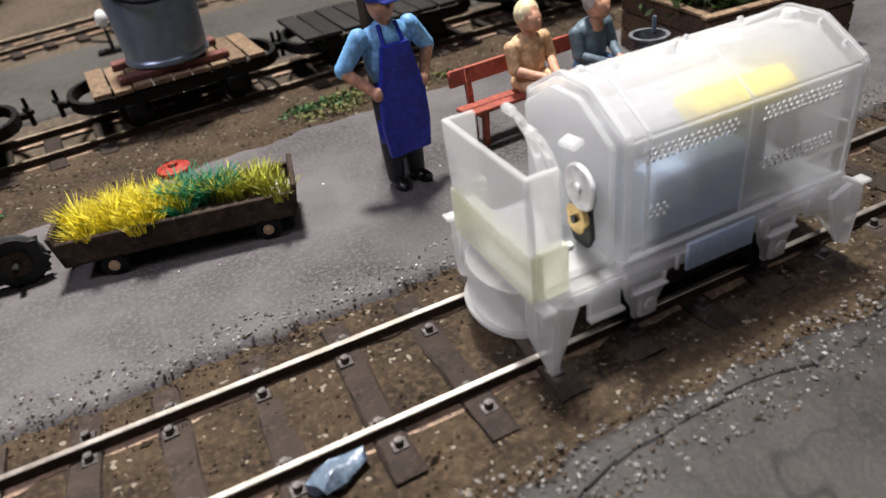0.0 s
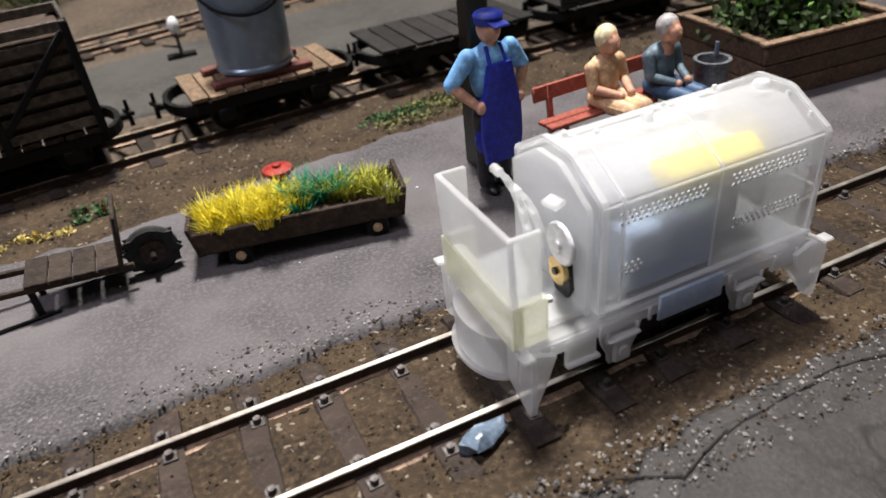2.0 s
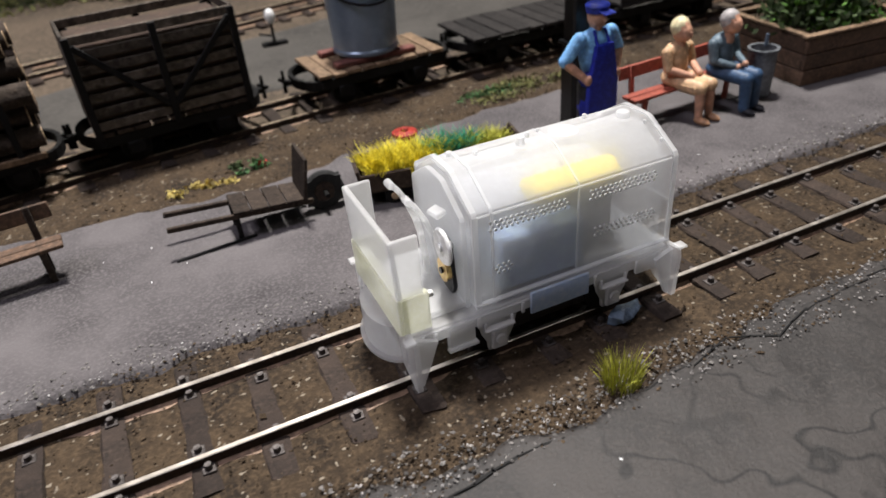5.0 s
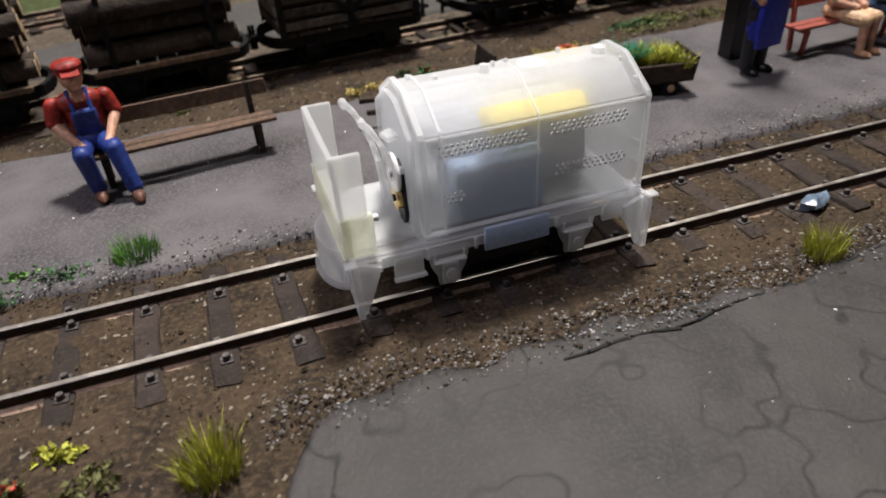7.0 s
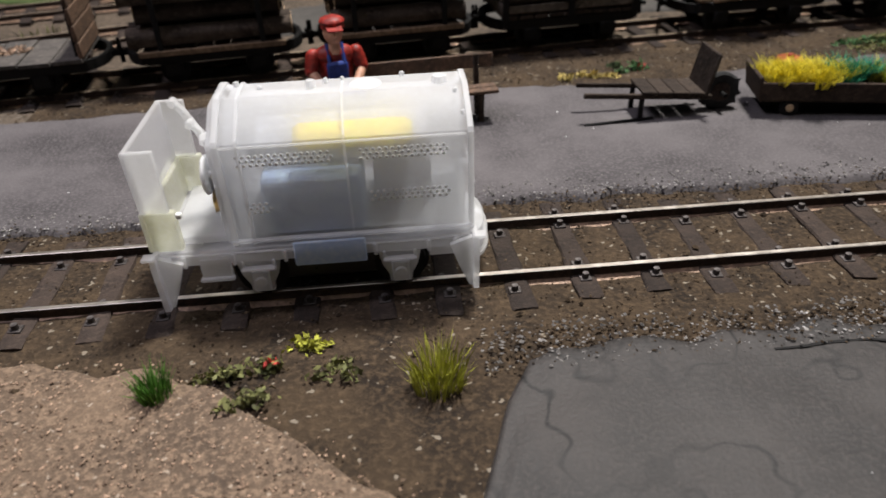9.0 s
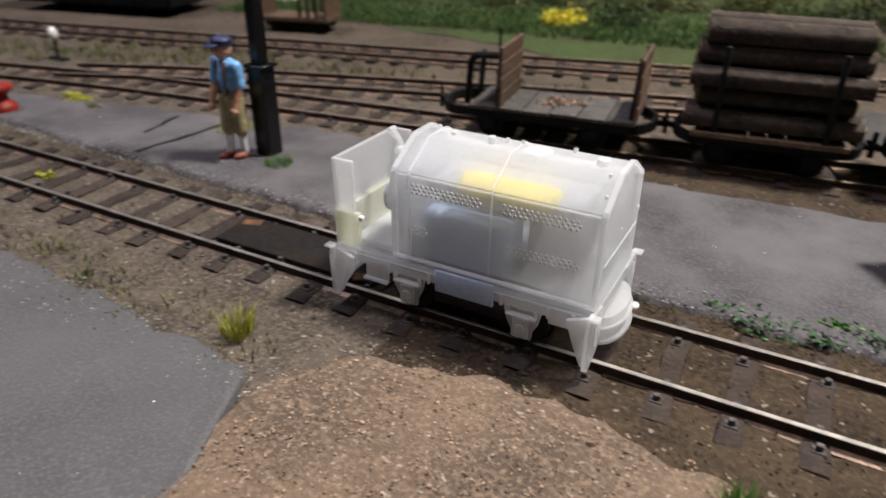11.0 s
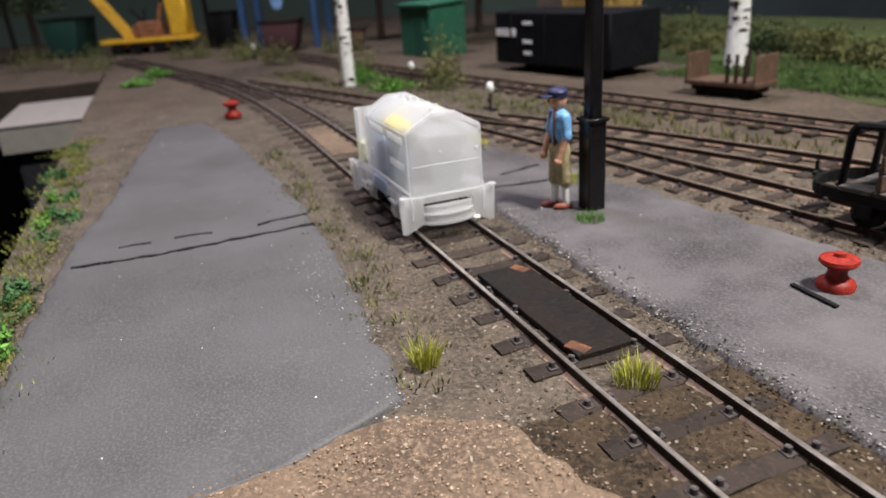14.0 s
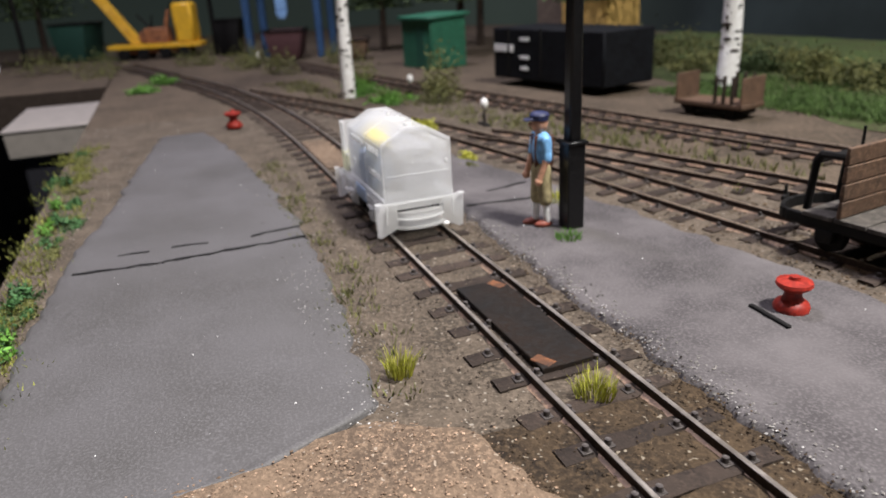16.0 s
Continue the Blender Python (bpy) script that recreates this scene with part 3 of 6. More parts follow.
def sleeper_mesh(seed):
    random.seed(seed)
    s = Shape()
    for k in range(7):
        y0, y1 = -1.65 + 3.3 * k / 7, -1.65 + 3.3 * (k + 1) / 7
        s.box((0, (y0 + y1) / 2, -0.3), (0.44, y1 - y0, 0.25))
    bmesh.ops.remove_doubles(s.bm, verts=s.bm.verts[:], dist=0.001)
    inner = [f for f in s.bm.faces if abs(f.normal.y) > 0.9 and abs(f.calc_center_median().y) < 1.6]
    bmesh.ops.delete(s.bm, geom=inner, context="FACES_ONLY")
    bmesh.ops.bevel(s.bm, geom=[e for e in s.bm.edges if e.calc_face_angle(0) > 1], offset=0.035, segments=1, affect="EDGES")
    for v in s.bm.verts:
        v.co += Vector((random.uniform(-0.03, 0.03), random.uniform(-0.04, 0.04), random.uniform(-0.02, 0.02)))
    ob = s.done("sleeper_pattern", SLEEPER)
    me = ob.data
    bpy.data.objects.remove(ob)
    return me


def spike_mesh():
    s = Shape()
    s.cyl((0, 0, -0.2), (0, 0, -0.05), 0.07, 0.06, 8)
    s.box((0, 0, -0.17), (0.22, 0.2, 0.05), bev=0.01)
    ob = s.done("spike_pattern", BOLT)
    me = ob.data
    bpy.data.objects.remove(ob)
    return me


SLEEPERS = [sleeper_mesh(k) for k in range(5)]
SPIKE = spike_mesh()


def track(fn, x0, x1, label, pitch=1.24, spikes=True, step=1.2, phase=0.0, spike_range=(-34, 12), head=STEEL):
    t = thing("railway_track", (0, 0, 0), label=label, category="track", kind="structure")
    rail_mesh("rail", fn, 0.9, x0, x1, t, step, head)
    rail_mesh("rail", fn, -0.9, x0, x1, t, step, head)
    r = random.Random(int(x0 * 10) + 5)
    x = x0 + 0.4 + phase
    while x < x1:
        a = math.degrees(math.atan2(fn(x + 0.5) - fn(x - 0.5), 1))
        jig = r.uniform(-0.06, 0.06)
        m = pose((x + jig) * CM, (fn(x) + r.uniform(-0.12, 0.12)) * CM, r.uniform(-0.03, 0.02) * CM, 0, 0, a + r.uniform(-2.5, 2.5))
        sl = shared("sleeper", SLEEPERS[r.randrange(5)], t, m)
        if spikes and spike_range[0] < x < spike_range[1]:
            for o in (-1.13, -0.69, 0.69, 1.13):
                shared("spike", SPIKE, sl, pose(r.uniform(-0.08, 0.08) * CM, o * CM, 0))
        x += pitch
    return t


track(MAIN, -108, 40, "narrow gauge track with shiny worn rails on dark sleepers", phase=(-10.6 + 108 - 0.4) % 1.24)
track(BACK, -71, 44, "narrow gauge track with rusty rails behind the platform", spike_range=(-34, -18), head=DULLRAIL)
track(SIDE, -44, -16, "rusty siding track curving away behind", spikes=False, head=DULLRAIL)
track(HIND, -100, 40, "rusty rear track along the meadow", spikes=False, head=DULLRAIL)

# ballast chips along the tracks and on the earth
def strip(n, x0, x1, ya, yb, z=-0.2, jitter=0.03):
    x = rng.uniform(x0, x1, n)
    y = rng.uniform(ya, yb, n)
    return np.stack([x, y, z + rng.normal(size=n) * jitter], 1)


p = strip(24000, -46, 22, -2.9, 2.1, -0.24, 0.04)
p = p[(np.abs(np.abs(p[:, 1]) - 0.9) > 0.12)]
for part_, m_, lb in ((p[:, 0] > -20.5, STONE, "fine brown ballast stones round the rails"), (p[:, 0] <= -20.5, STONE_WEST, "fine grey-brown ballast stones round the rails")):
    k = p[part_]
    stones("ballast", k, rng.uniform(0.012, 0.036, len(k)) * np.where(rng.uniform(size=len(k)) < 0.03, 2.2, 1), m_, lb)
p = strip(5200, -34, 16, 7.6, 11.6, -0.24)
p = p[p[:, 1] > np.interp(p[:, 0], [-34, -22, -3, 16], [6.9, 8.0, 8.4, 9.8])]
stones("ballast", p, rng.uniform(0.02, 0.07, len(p)), STONE, "brown earth crumbs beside the back track")
p = strip(9000, -21.4, -8.8, -9.5, -2.0, -0.13, 0.015)
p = p[p[:, 1] < np.interp(p[:, 0], [-21.6, -20.8, -18, -14, -11.5, -9, -8.6], [-4.2, -2.8, -2.1, -2.7, -4.5, -6.6, -8.1]) + 0.25 * rng.normal(size=len(p))]
stones("sand_grains", p, rng.uniform(0.012, 0.034, len(p)), SANDSTONE, "coarse orange-brown sand grains")
p = np.concatenate([strip(3200, -46, 22, 1.5, 2.15, -0.12, 0.04), strip(2600, -9, 22, -3.3, -2.3, -0.14, 0.03)])
stones("ballast", p, rng.uniform(0.012, 0.04, len(p)), STONE, "brown crumbs blurring the paving edges")
p = strip(2200, -46, 22, 1.75, 2.6, -0.07, 0.01)
q = strip(2600, -9, 22, -3.3, -2.2, -0.12, 0.02)
o = strip(260, -40, -22, -4.5, -3.0, -0.12, 0.02)
p = np.concatenate([p, q, o])
stones("grey_chips", p, rng.uniform(0.015, 0.045, len(p)), GREYSTONE, "pale grey chips along the paving edges")
p = np.concatenate([strip(60, -8, 20, -10, -3.5, -0.11, 0.0), strip(75, -60, -22, -10, -4.5, -0.11, 0.0), strip(70, -40, 20, 2, 8, -0.07, 0)])
stones("white_chips", p, rng.uniform(0.01, 0.026, len(p)), WHITEP, "tiny white chips scattered on the paving")

pale = vary_island(mat("pale_dust", (0.3, 0.29, 0.28), (0.2, 0.19, 0.185), 0.9, fine=6, bump=0, spec=0.2), 0.4)
k = strip(260, -30, -21.3, -4.6, -3.6, -0.12, 0.012)
k2 = strip(1500, -46, 22, 1.8, 2.25, -0.08, 0.012)
k3 = strip(500, -8, 12, -3.2, -2.5, -0.12, 0.015)
k = np.concatenate([k, k2, k3])
stones("pale_dust", k, rng.uniform(0.012, 0.03, len(k)), pale, "pale dust and crumbs along the paving edges")

# ---- the printed locomotive ----
def resin(name, c, clear):
    """Frosted printed plastic: part of the light goes straight through, the rest is scattered to both sides."""
    m = mat(name, c, tuple(v * 0.95 for v in c), 0.4, fine=9, coarse=1.0, bump=0.12, spec=0.5)
    nt = m.node_tree
    out, b = nt.nodes["Material Output"], nt.nodes["Principled BSDF"]
    tl, tp = nt.nodes.new("ShaderNodeBsdfTranslucent"), nt.nodes.new("ShaderNodeBsdfTransparent")
    tl.inputs[0].default_value = (*c, 1)
    tp.inputs[0].default_value = (0.97, 0.98, 1, 1)
    one, two = nt.nodes.new("ShaderNodeMixShader"), nt.nodes.new("ShaderNodeMixShader")
    one.inputs[0].default_value, two.inputs[0].default_value = 0.55, clear
    nt.links.new(b.outputs[0], one.inputs[1])
    nt.links.new(tl.outputs[0], one.inputs[2])
    nt.links.new(one.outputs[0], two.inputs[1])
    nt.links.new(tp.outputs[0], two.inputs[2])
    nt.links.new(two.outputs[0], out.inputs[0])
    return m


RESIN = resin("frosted_resin", (0.95, 0.945, 0.925), 0.53)
CLEAR = resin("clear_frosted_resin", (0.95, 0.945, 0.925), 0.61)
YRESIN = resin("yellowed_resin", (0.89, 0.89, 0.72), 0.4)
CELLY = paint("battery_yellow", (0.9, 0.66, 0.01), 0.4)
CELLB = paint("blue_grey_cell", (0.5, 0.66, 0.95), 0.5)
GREYBOX = paint("grey_circuit_case", (0.36, 0.36, 0.37), 0.6)
BRASS = mat("brass", (0.75, 0.52, 0.22), (0.6, 0.4, 0.16), 0.35, 0.9, fine=10, bump=0.1)


def build_loco():
    loco = thing("locomotive", (7.7, 0, 0), label="translucent white printed narrow gauge locomotive body, unpainted, on the track", category="locomotive")
    hw, x0, x1 = 1.09, -1.38, 2.64            # hood: half width and its two ends

    def outline(g):
        """The hood's cross section, drawn in by g: upright sides, a sloping shoulder, a flat ridge."""
        half = [(hw - g, 1.1 + g), (hw - g, 2.87 - g * 0.6), (hw - 0.05 - g, 2.94 - g * 0.7), (0.36 - g * 0.3, 3.34 - g), (0.26 - g * 0.3, 3.36 - g)]
        return half + [(-y, z) for y, z in half[::-1]]

    s = Shape()
    rings = [[s.bm.verts.new((x, y, z)) for y, z in outline(g)] for x, g in ((x0, 0), (x1, 0), (x1 - 0.14, 0.12), (x0 + 0.14, 0.12))]
    n = len(rings[0])
    for P, Q in ((rings[0], rings[1]), (rings[2], rings[3])):
        for k in range(n):
            s.bm.faces.new((P[k], P[(k + 1) % n], Q[(k + 1) % n], Q[k]))
    for ring in rings:
        s.bm.faces.new(ring)
    bmesh.ops.recalc_face_normals(s.bm, faces=s.bm.faces[:])
    outer = set(rings[0] + rings[1])
    bmesh.ops.bevel(s.bm, geom=[e for e in s.bm.edges if all(v in outer for v in e.verts)], offset=0.035, segments=2, affect="EDGES")
    s.done("hood", CLEAR, loco, label="frosted translucent hood shell")
    # raised hoops round the hood
    for x, w, g in ((x0 + 0.05, 0.1, 0.045), (x0 + 0.36, 0.05, 0.025), (0.62, 0.035, 0.012), (x1 - 0.05, 0.09, 0.03)):
        s = Shape()
        big, small = outline(-g)[1:-1], outline(0.01)[1:-1]
        big, small = [(hw + g, 1.12)] + big + [(-hw - g, 1.12)], [(hw - 0.01, 1.12)] + small + [(-hw + 0.01, 1.12)]
        for k in range(len(big) - 1):
            quad = [big[k], big[k + 1], small[k + 1], small[k]]
            lo = [s.bm.verts.new((x - w / 2, y, z)) for y, z in quad]
            hi = [s.bm.verts.new((x + w / 2, y, z)) for y, z in quad]
            for a in range(4):
                s.bm.faces.new((lo[a], lo[(a + 1) % 4], hi[(a + 1) % 4], hi[a]))
            s.bm.faces.new(lo)
            s.bm.faces.new(hi)
        bmesh.ops.remove_doubles(s.bm, verts=s.bm.verts[:], dist=0.0005)
        bmesh.ops.recalc_face_normals(s.bm, faces=s.bm.faces[:])
        s.done("hood_band", RESIN, loco)
    # end bulkhead at the cab, slightly smaller than the hood, and the lip along the shoulders
    s = Shape()
    s.prism([(y * 0.9, 1.1 + (z - 1.1) * 0.95) for y, z in outline(0)], "x", x0 - 0.13, x0 - 0.03, 0.02)
    s.done("bulkhead", CLEAR, loco, label="translucent bulkhead at the cab end of the hood")
    for sy in (-1, 1):
        Shape().box((0.62, sy * (hw + 0.005), 2.86), (3.8, 0.03, 0.035), None, 0.01).done("shoulder_lip", RESIN, loco)
        Shape().box((0.62, sy * (hw + 0.03), 1.2), (4.0, 0.1, 0.05), None, 0.015).done("foot_lip", RESIN, loco)
    s = Shape()
    s.box((x1 + 0.01, 0, 1.95), (0.03, 2.0, 0.03), None, 0.008)
    s.box((x1 + 0.012, 0.95, 2.25), (0.05, 0.1, 0.12), None, 0.02)
    s.box((x1 + 0.012, -0.15, 2.3), (0.04, 0.05, 0.05), None, 0.015)
    s.done("end_seam", RESIN, loco)
    # filler caps, lifting lugs and the round hatch on the ridge
    for x, y, r_, h_ in ((0.12, -0.06, 0.09, 0.13), (0.35, 0.12, 0.05, 0.08), (0.62, 0.2, 0.04, 0.06), (2.2, -0.1, 0.14, 0.1), (2.42, -0.42, 0.04, 0.06), (1.6, 0.22, 0.05, 0.08), (-0.7, 0.0, 0.05, 0.06), (-1.1, 0.2, 0.06, 0.07), (2.5, -0.8, 0.04, 0.06)):
        zt = 3.36 if abs(y) < 0.3 else 3.36 - (abs(y) - 0.3) * 0.58
        Shape().cyl((x, y, zt - 0.05), (x, y, zt + h_), r_, r_ * 0.85, 14, 0.012).done("roof_stud", RESIN, loco)
    s = Shape()
    s.lathe([(0.26, 0), (0.26, 0.015), (0.24, 0.025), (0.03, 0.025)], n=28)
    s.done("roof_hatch", RESIN, loco, (1.0, -0.02, 3.345), label="faint round hatch ring on the hood roof")

    def vents(xa, xb, z, rows):
        """Staggered rows of small raised lozenges on both sides."""
        s = Shape()
        nx = int((xb - xa) / 0.1)
        for r_ in range(rows):
            for k in range(nx):
                for sy in (-1, 1):
                    s.box((xa + (k + 0.5 * (r_ % 2)) * 0.1, sy * (hw + 0.006), z - r_ * 0.075), (0.04, 0.03, 0.04), (0, 45, 0))
        tagged(s.done("vent_grid", WHITEP, loco, label="rows of small white vent studs"), kind="stuff")
    vents(-1.05, 0.46, 2.7, 3)
    vents(0.86, 2.34, 2.7, 3)
    vents(0.98, 2.3, 1.95, 3)
    vents(-1.02, -0.62, 1.86, 3)
    # what shows through the shell
    Shape().box((0.75, -0.68, 2.8), (1.9, 0.5, 0.24), (30, 0, 0), 0.1).done("battery", CELLY, loco, label="yellow battery showing through the shell")
    Shape().box((0.02, -0.5, 1.68), (1.66, 0.9, 1.05), None, 0.06).done("motor_block", CELLB, loco, label="blue-grey cell inside the shell")
    Shape().box((1.5, 0.25, 1.75), (1.0, 1.0, 1.1), None, 0.06).done("circuit_case", GREYBOX, loco, label="grey case inside the shell")
    Shape().box((0.5, 0.15, 2.42), (3.0, 1.3, 0.36), None, 0.06).done("circuit_board", GREYBOX, loco, label="grey board inside the shell")
    # deck, stepped side frames with ribs, side tank and axle boxes
    Shape().box((-0.02, 0, 1.06), (5.3, 2.4, 0.09), None, 0.025).done("deck", CLEAR, loco)
    for sy in (-1, 1):
        y = sy * 1.18
        s = Shape()
        s.box((0, y, 0.94), (5.2, 0.08, 0.2), None, 0.02)
        s.box((-1.72, y, 0.76), (0.5, 0.1, 0.42), None, 0.02)
        s.box((-1.72, sy * 1.24, 0.57), (0.56, 0.12, 0.06), None, 0.015)
        s.box((2.1, y, 0.8), (0.5, 0.08, 0.2), None, 0.02)
        for x in (-2.42, -2.2, -1.4, -0.55, 0.95, 1.85, 2.3):
            s.box((x, sy * 1.225, 0.92), (0.06, 0.05, 0.22), None, 0.012)
        s.done("side_frame", RESIN, loco)
        s = Shape()
        s.box((0.2, sy * 1.225, 0.94), (1.2, 0.06, 0.46), None, 0.02)
        s.done("side_tank", resin("pale_blue_resin", (0.62, 0.74, 0.92), 0.3), loco, label="pale bluish side tank")
        for x in (-1.02, 1.35):
            s = Shape()
            s.prism([(x - 0.38, 0.9), (x + 0.38, 0.9), (x + 0.3, 0.55), (x + 0.2, 0.36), (x + 0.19, 0.2), (x - 0.19, 0.2), (x - 0.2, 0.36), (x - 0.3, 0.55)], "y", sy * 1.1, sy * 1.19, 0.015)
            s.box((x, sy * 1.22, 0.45), (0.3, 0.1, 0.42), None, 0.03)
            s.cyl((x, sy * 1.26, 0.46), (x, sy * 1.31, 0.46), 0.11, 0.1, 14, 0.015)
            s.box((x, sy * 1.24, 0.72), (0.56, 0.14, 0.05), None, 0.015)
            for dx in (-0.26, 0.26):
                s.box((x + dx, sy * 1.21, 0.76), (0.05, 0.08, 0.22), None, 0.012)
            s.done("axle_box", RESIN, loco)
    # ends: two buffer plates with a drawn-down foot, a thin beam and a half round drum between them
    for sx in (-1, 1):
        for sy in (-1, 1):
            s = Shape()
            s.prism([(sy * 0.76, 0.3), (sy * 0.76, 1.08), (sy * 1.42, 1.16), (sy * 1.46, 0.95), (sy * 1.42, 0.08), (sy * 1.3, 0.05)], "x", sx * 2.58, sx * 2.68, 0.015)
            s.prism([(sx * 2.6, 1.1), (sx * 2.2, 0.95), (sx * 2.34, 0.55), (sx * 2.52, 0.1), (sx * 2.6, 0.08)], "y", sy * 1.24, sy * 1.33, 0.012)
            s.box((sx * 2.7, sy * 1.36, 1.15), (0.2, 0.2, 0.05), None, 0.015)
            s.box((sx * 2.7, sy * 1.1, 0.75), (0.05, 0.06, 0.6), None, 0.012)
            s.done("buffer_plate", RESIN, loco)
        Shape().box((sx * 2.6, 0, 0.98), (0.1, 1.7, 0.22), None, 0.02).done("buffer_beam", RESIN, loco)
        ex = 0.5 if sx < 0 else 0.42
        zt = 1.02 if sx < 0 else 0.8

        def half_disc(rx, ry):
            return [(sx * (2.6 + rx * math.cos(a)), ry * math.sin(a)) for a in np.linspace(-math.pi / 2, math.pi / 2, 21)]
        s = Shape()
        s.prism(half_disc(ex, 0.82), "z", 0.28, 0.35, 0.012)
        s.prism(half_disc(ex - 0.08, 0.74), "z", 0.35, zt, 0.015)
        if sx > 0:
            s.prism(half_disc(ex - 0.02, 0.79), "z", 0.56, 0.61, 0.012)
        s.done("buffer", CLEAR, loco, label="half round translucent buffer drum")
    Shape().ball((2.92, 0.75, 0.3), (0.09, 0.11, 0.07), seg=12).done("coupling_knob", WHITEP, loco, label="small white coupling knob")
    # open cab: end wall with side returns, thicker and yellowed below a step
    s = Shape()
    s.box((-2.7, 0, 2.34), (0.1, 2.18, 1.08), (0, -2, 0), 0.02)
    for sy in (-1, 1):
        s.box((-2.5, sy * 1.05, 2.34), (0.46, 0.09, 1.08), None, 0.02)
    s.done("cab_upper_wall", RESIN, loco)
    s = Shape()
    s.box((-2.66, 0, 1.45), (0.2, 2.2, 0.74), None, 0.025)
    for sy in (-1, 1):
        s.box((-2.44, sy * 1.04, 1.45), (0.5, 0.15, 0.74), None, 0.025)
    s.done("cab_lower_wall", YRESIN, loco, label="slightly yellowed translucent lower cab wall")
    Shape().box((-2.15, -1.04, 1.72), (0.1, 0.1, 0.1), None, 0.02).done("catch", WHITEP, loco)
    Shape().box((-1.95, 0, 1.16), (1.0, 1.9, 0.12), None, 0.03).done("cab_floor", CLEAR, loco)
    # bent lever pair, hand wheel and the dark gear slot
    for y, top, tip in ((0.2, 3.12, -2.16), (0.1, 2.78, -1.93)):
        s = Shape()
        run = [(0, 0), (0.1, -0.12), (0.24, -0.4), (0.36, -0.75), (0.42, -1.05), (0.46, -1.5)]
        pts = [(tip + a, y, top + b) for a, b in run] + [(tip + 0.48, y, 1.2)]
        for p_, q_ in zip(pts, pts[1:]):
            d = Vector(q_) - Vector(p_)
            s.box(((p_[0] + q_[0]) / 2, y, (p_[2] + q_[2]) / 2), (d.length + 0.03, 0.16, 0.09), (0, -math.degrees(math.atan2(d.z, d.x)), 0), 0.02)
        s.cyl((tip - 0.03, y - 0.1, top + 0.03), (tip - 0.03, y + 0.1, top + 0.03), 0.07, 0.07, 12, 0.015)
        s.done("lever", RESIN, loco, label="bent translucent lever in the cab")
    xs = x0 - 0.13
    s = Shape()
    s.prism([(-0.6, 1.2), (-0.36, 1.16), (-0.22, 1.35), (-0.22, 2.1), (-0.36, 2.3), (-0.6, 2.2), (-0.7, 1.4)], "x", xs - 0.07, xs + 0.01)
    s.done("gear_slot", BLACKPAINT, loco, label="black gear slot in the hood end")
    g_ = Shape().cyl((xs - 0.16, -0.47, 1.66), (xs - 0.05, -0.47, 1.66), 0.2, 0.2, 20, 0.02).done("gear", BRASS, loco, label="small brass gear")
    Shape().cyl((xs - 0.2, -0.47, 1.66), (xs - 0.05, -0.47, 1.66), 0.06, 0.06, 10).done("pin", BLACKPAINT, g_)
    s = Shape()
    s.cyl((xs - 0.2, -0.6, 2.2), (xs - 0.13, -0.6, 2.2), 0.33, 0.33, 30, 0.025)
    s.cyl((xs - 0.26, -0.6, 2.2), (xs, -0.6, 2.2), 0.08, 0.07, 14, 0.02)
    s.done("hand_wheel", WHITEP, loco, label="round white hand wheel")
    Shape().box((xs - 0.12, -0.35, 2.72), (0.22, 0.3, 0.1), (0, -12, 12), 0.03).done("handle", RESIN, loco)
    Shape().box((0.1, 0, 0.72), (3.6, 1.3, 0.46), None, 0.04).done("chassis", BLACKPAINT, loco, label="black running chassis under the body")
    Shape().box((0.16, 0, 0.5), (1.75, 1.9, 0.5), None, 0.05).done("motor_case", BLACKPAINT, loco, label="black motor case between the axles")
    wheels = []
    for x in (-1.02, 1.35):
        s = Shape()
        for sy in (-1, 1):
            s.cyl((0, sy * 0.72, 0), (0, sy * 0.8, 0), 0.52, 0.52, 24)
            s.cyl((0, sy * 0.8, 0), (0, sy * 0.98, 0), 0.45, 0.44, 24)
            s.cyl((0, sy * 0.98, 0), (0, sy * 1.03, 0), 0.12, 0.1, 12)
        s.cyl((0, -0.8, 0), (0, 0.8, 0), 0.1, 0.1, 10)
        wheels.append(s.done("wheel_set", IRON, loco, (x, 0, 0.45), label="blackened wheel set"))
    return loco, wheels


LOCO, WHEELS = build_loco()
LOCO_X = ((0, 7.92), (1.5, 6.2), (3, 4.27), (5.5, -0.47), (7, -4.50), (8, -7.70), (10.5, -17.49), (11, -19.45), (11.5, -21.5), (12.5, -25.84), (13, -27.9), (13.5, -30.0), (14, -32.1), (14.3, -32.9), (14.6, -33.2), (16, -33.2))


def loco_x(t):
    """Where the locomotive's middle is, in cm: a smooth run through the timetable."""
    k = max(i for i, (a, _) in enumerate(LOCO_X[:-1]) if a <= t + 1e-9)
    (a, p), (b, q) = LOCO_X[k], LOCO_X[k + 1]
    def slope(i):
        i0, i1 = max(0, i - 1), min(len(LOCO_X) - 1, i + 1)
        return (LOCO_X[i1][1] - LOCO_X[i0][1]) / (LOCO_X[i1][0] - LOCO_X[i0][0])
    m0, m1 = slope(k), slope(k + 1)
    if k + 1 >= len(LOCO_X) - 2:
        m1 = 0
    if k == len(LOCO_X) - 2:
        m0 = 0
    h = b - a
    u = (t - a) / h
    return (2 * u**3 - 3 * u**2 + 1) * p + (u**3 - 2 * u**2 + u) * h * m0 + (-2 * u**3 + 3 * u**2) * q + (u**3 - u**2) * h * m1


# ---- figures: plain painted shapes ----
def figure(name, at, rz, mats, build, label):
    s = Shape()
    build(s)
    bmesh.ops.scale(s.bm, vec=(1.06, 1.06, 1.08), verts=s.bm.verts[:])
    return tagged(s.done(name, mats, None, at, (0, 0, rz)), label, "figurine", "model figures")


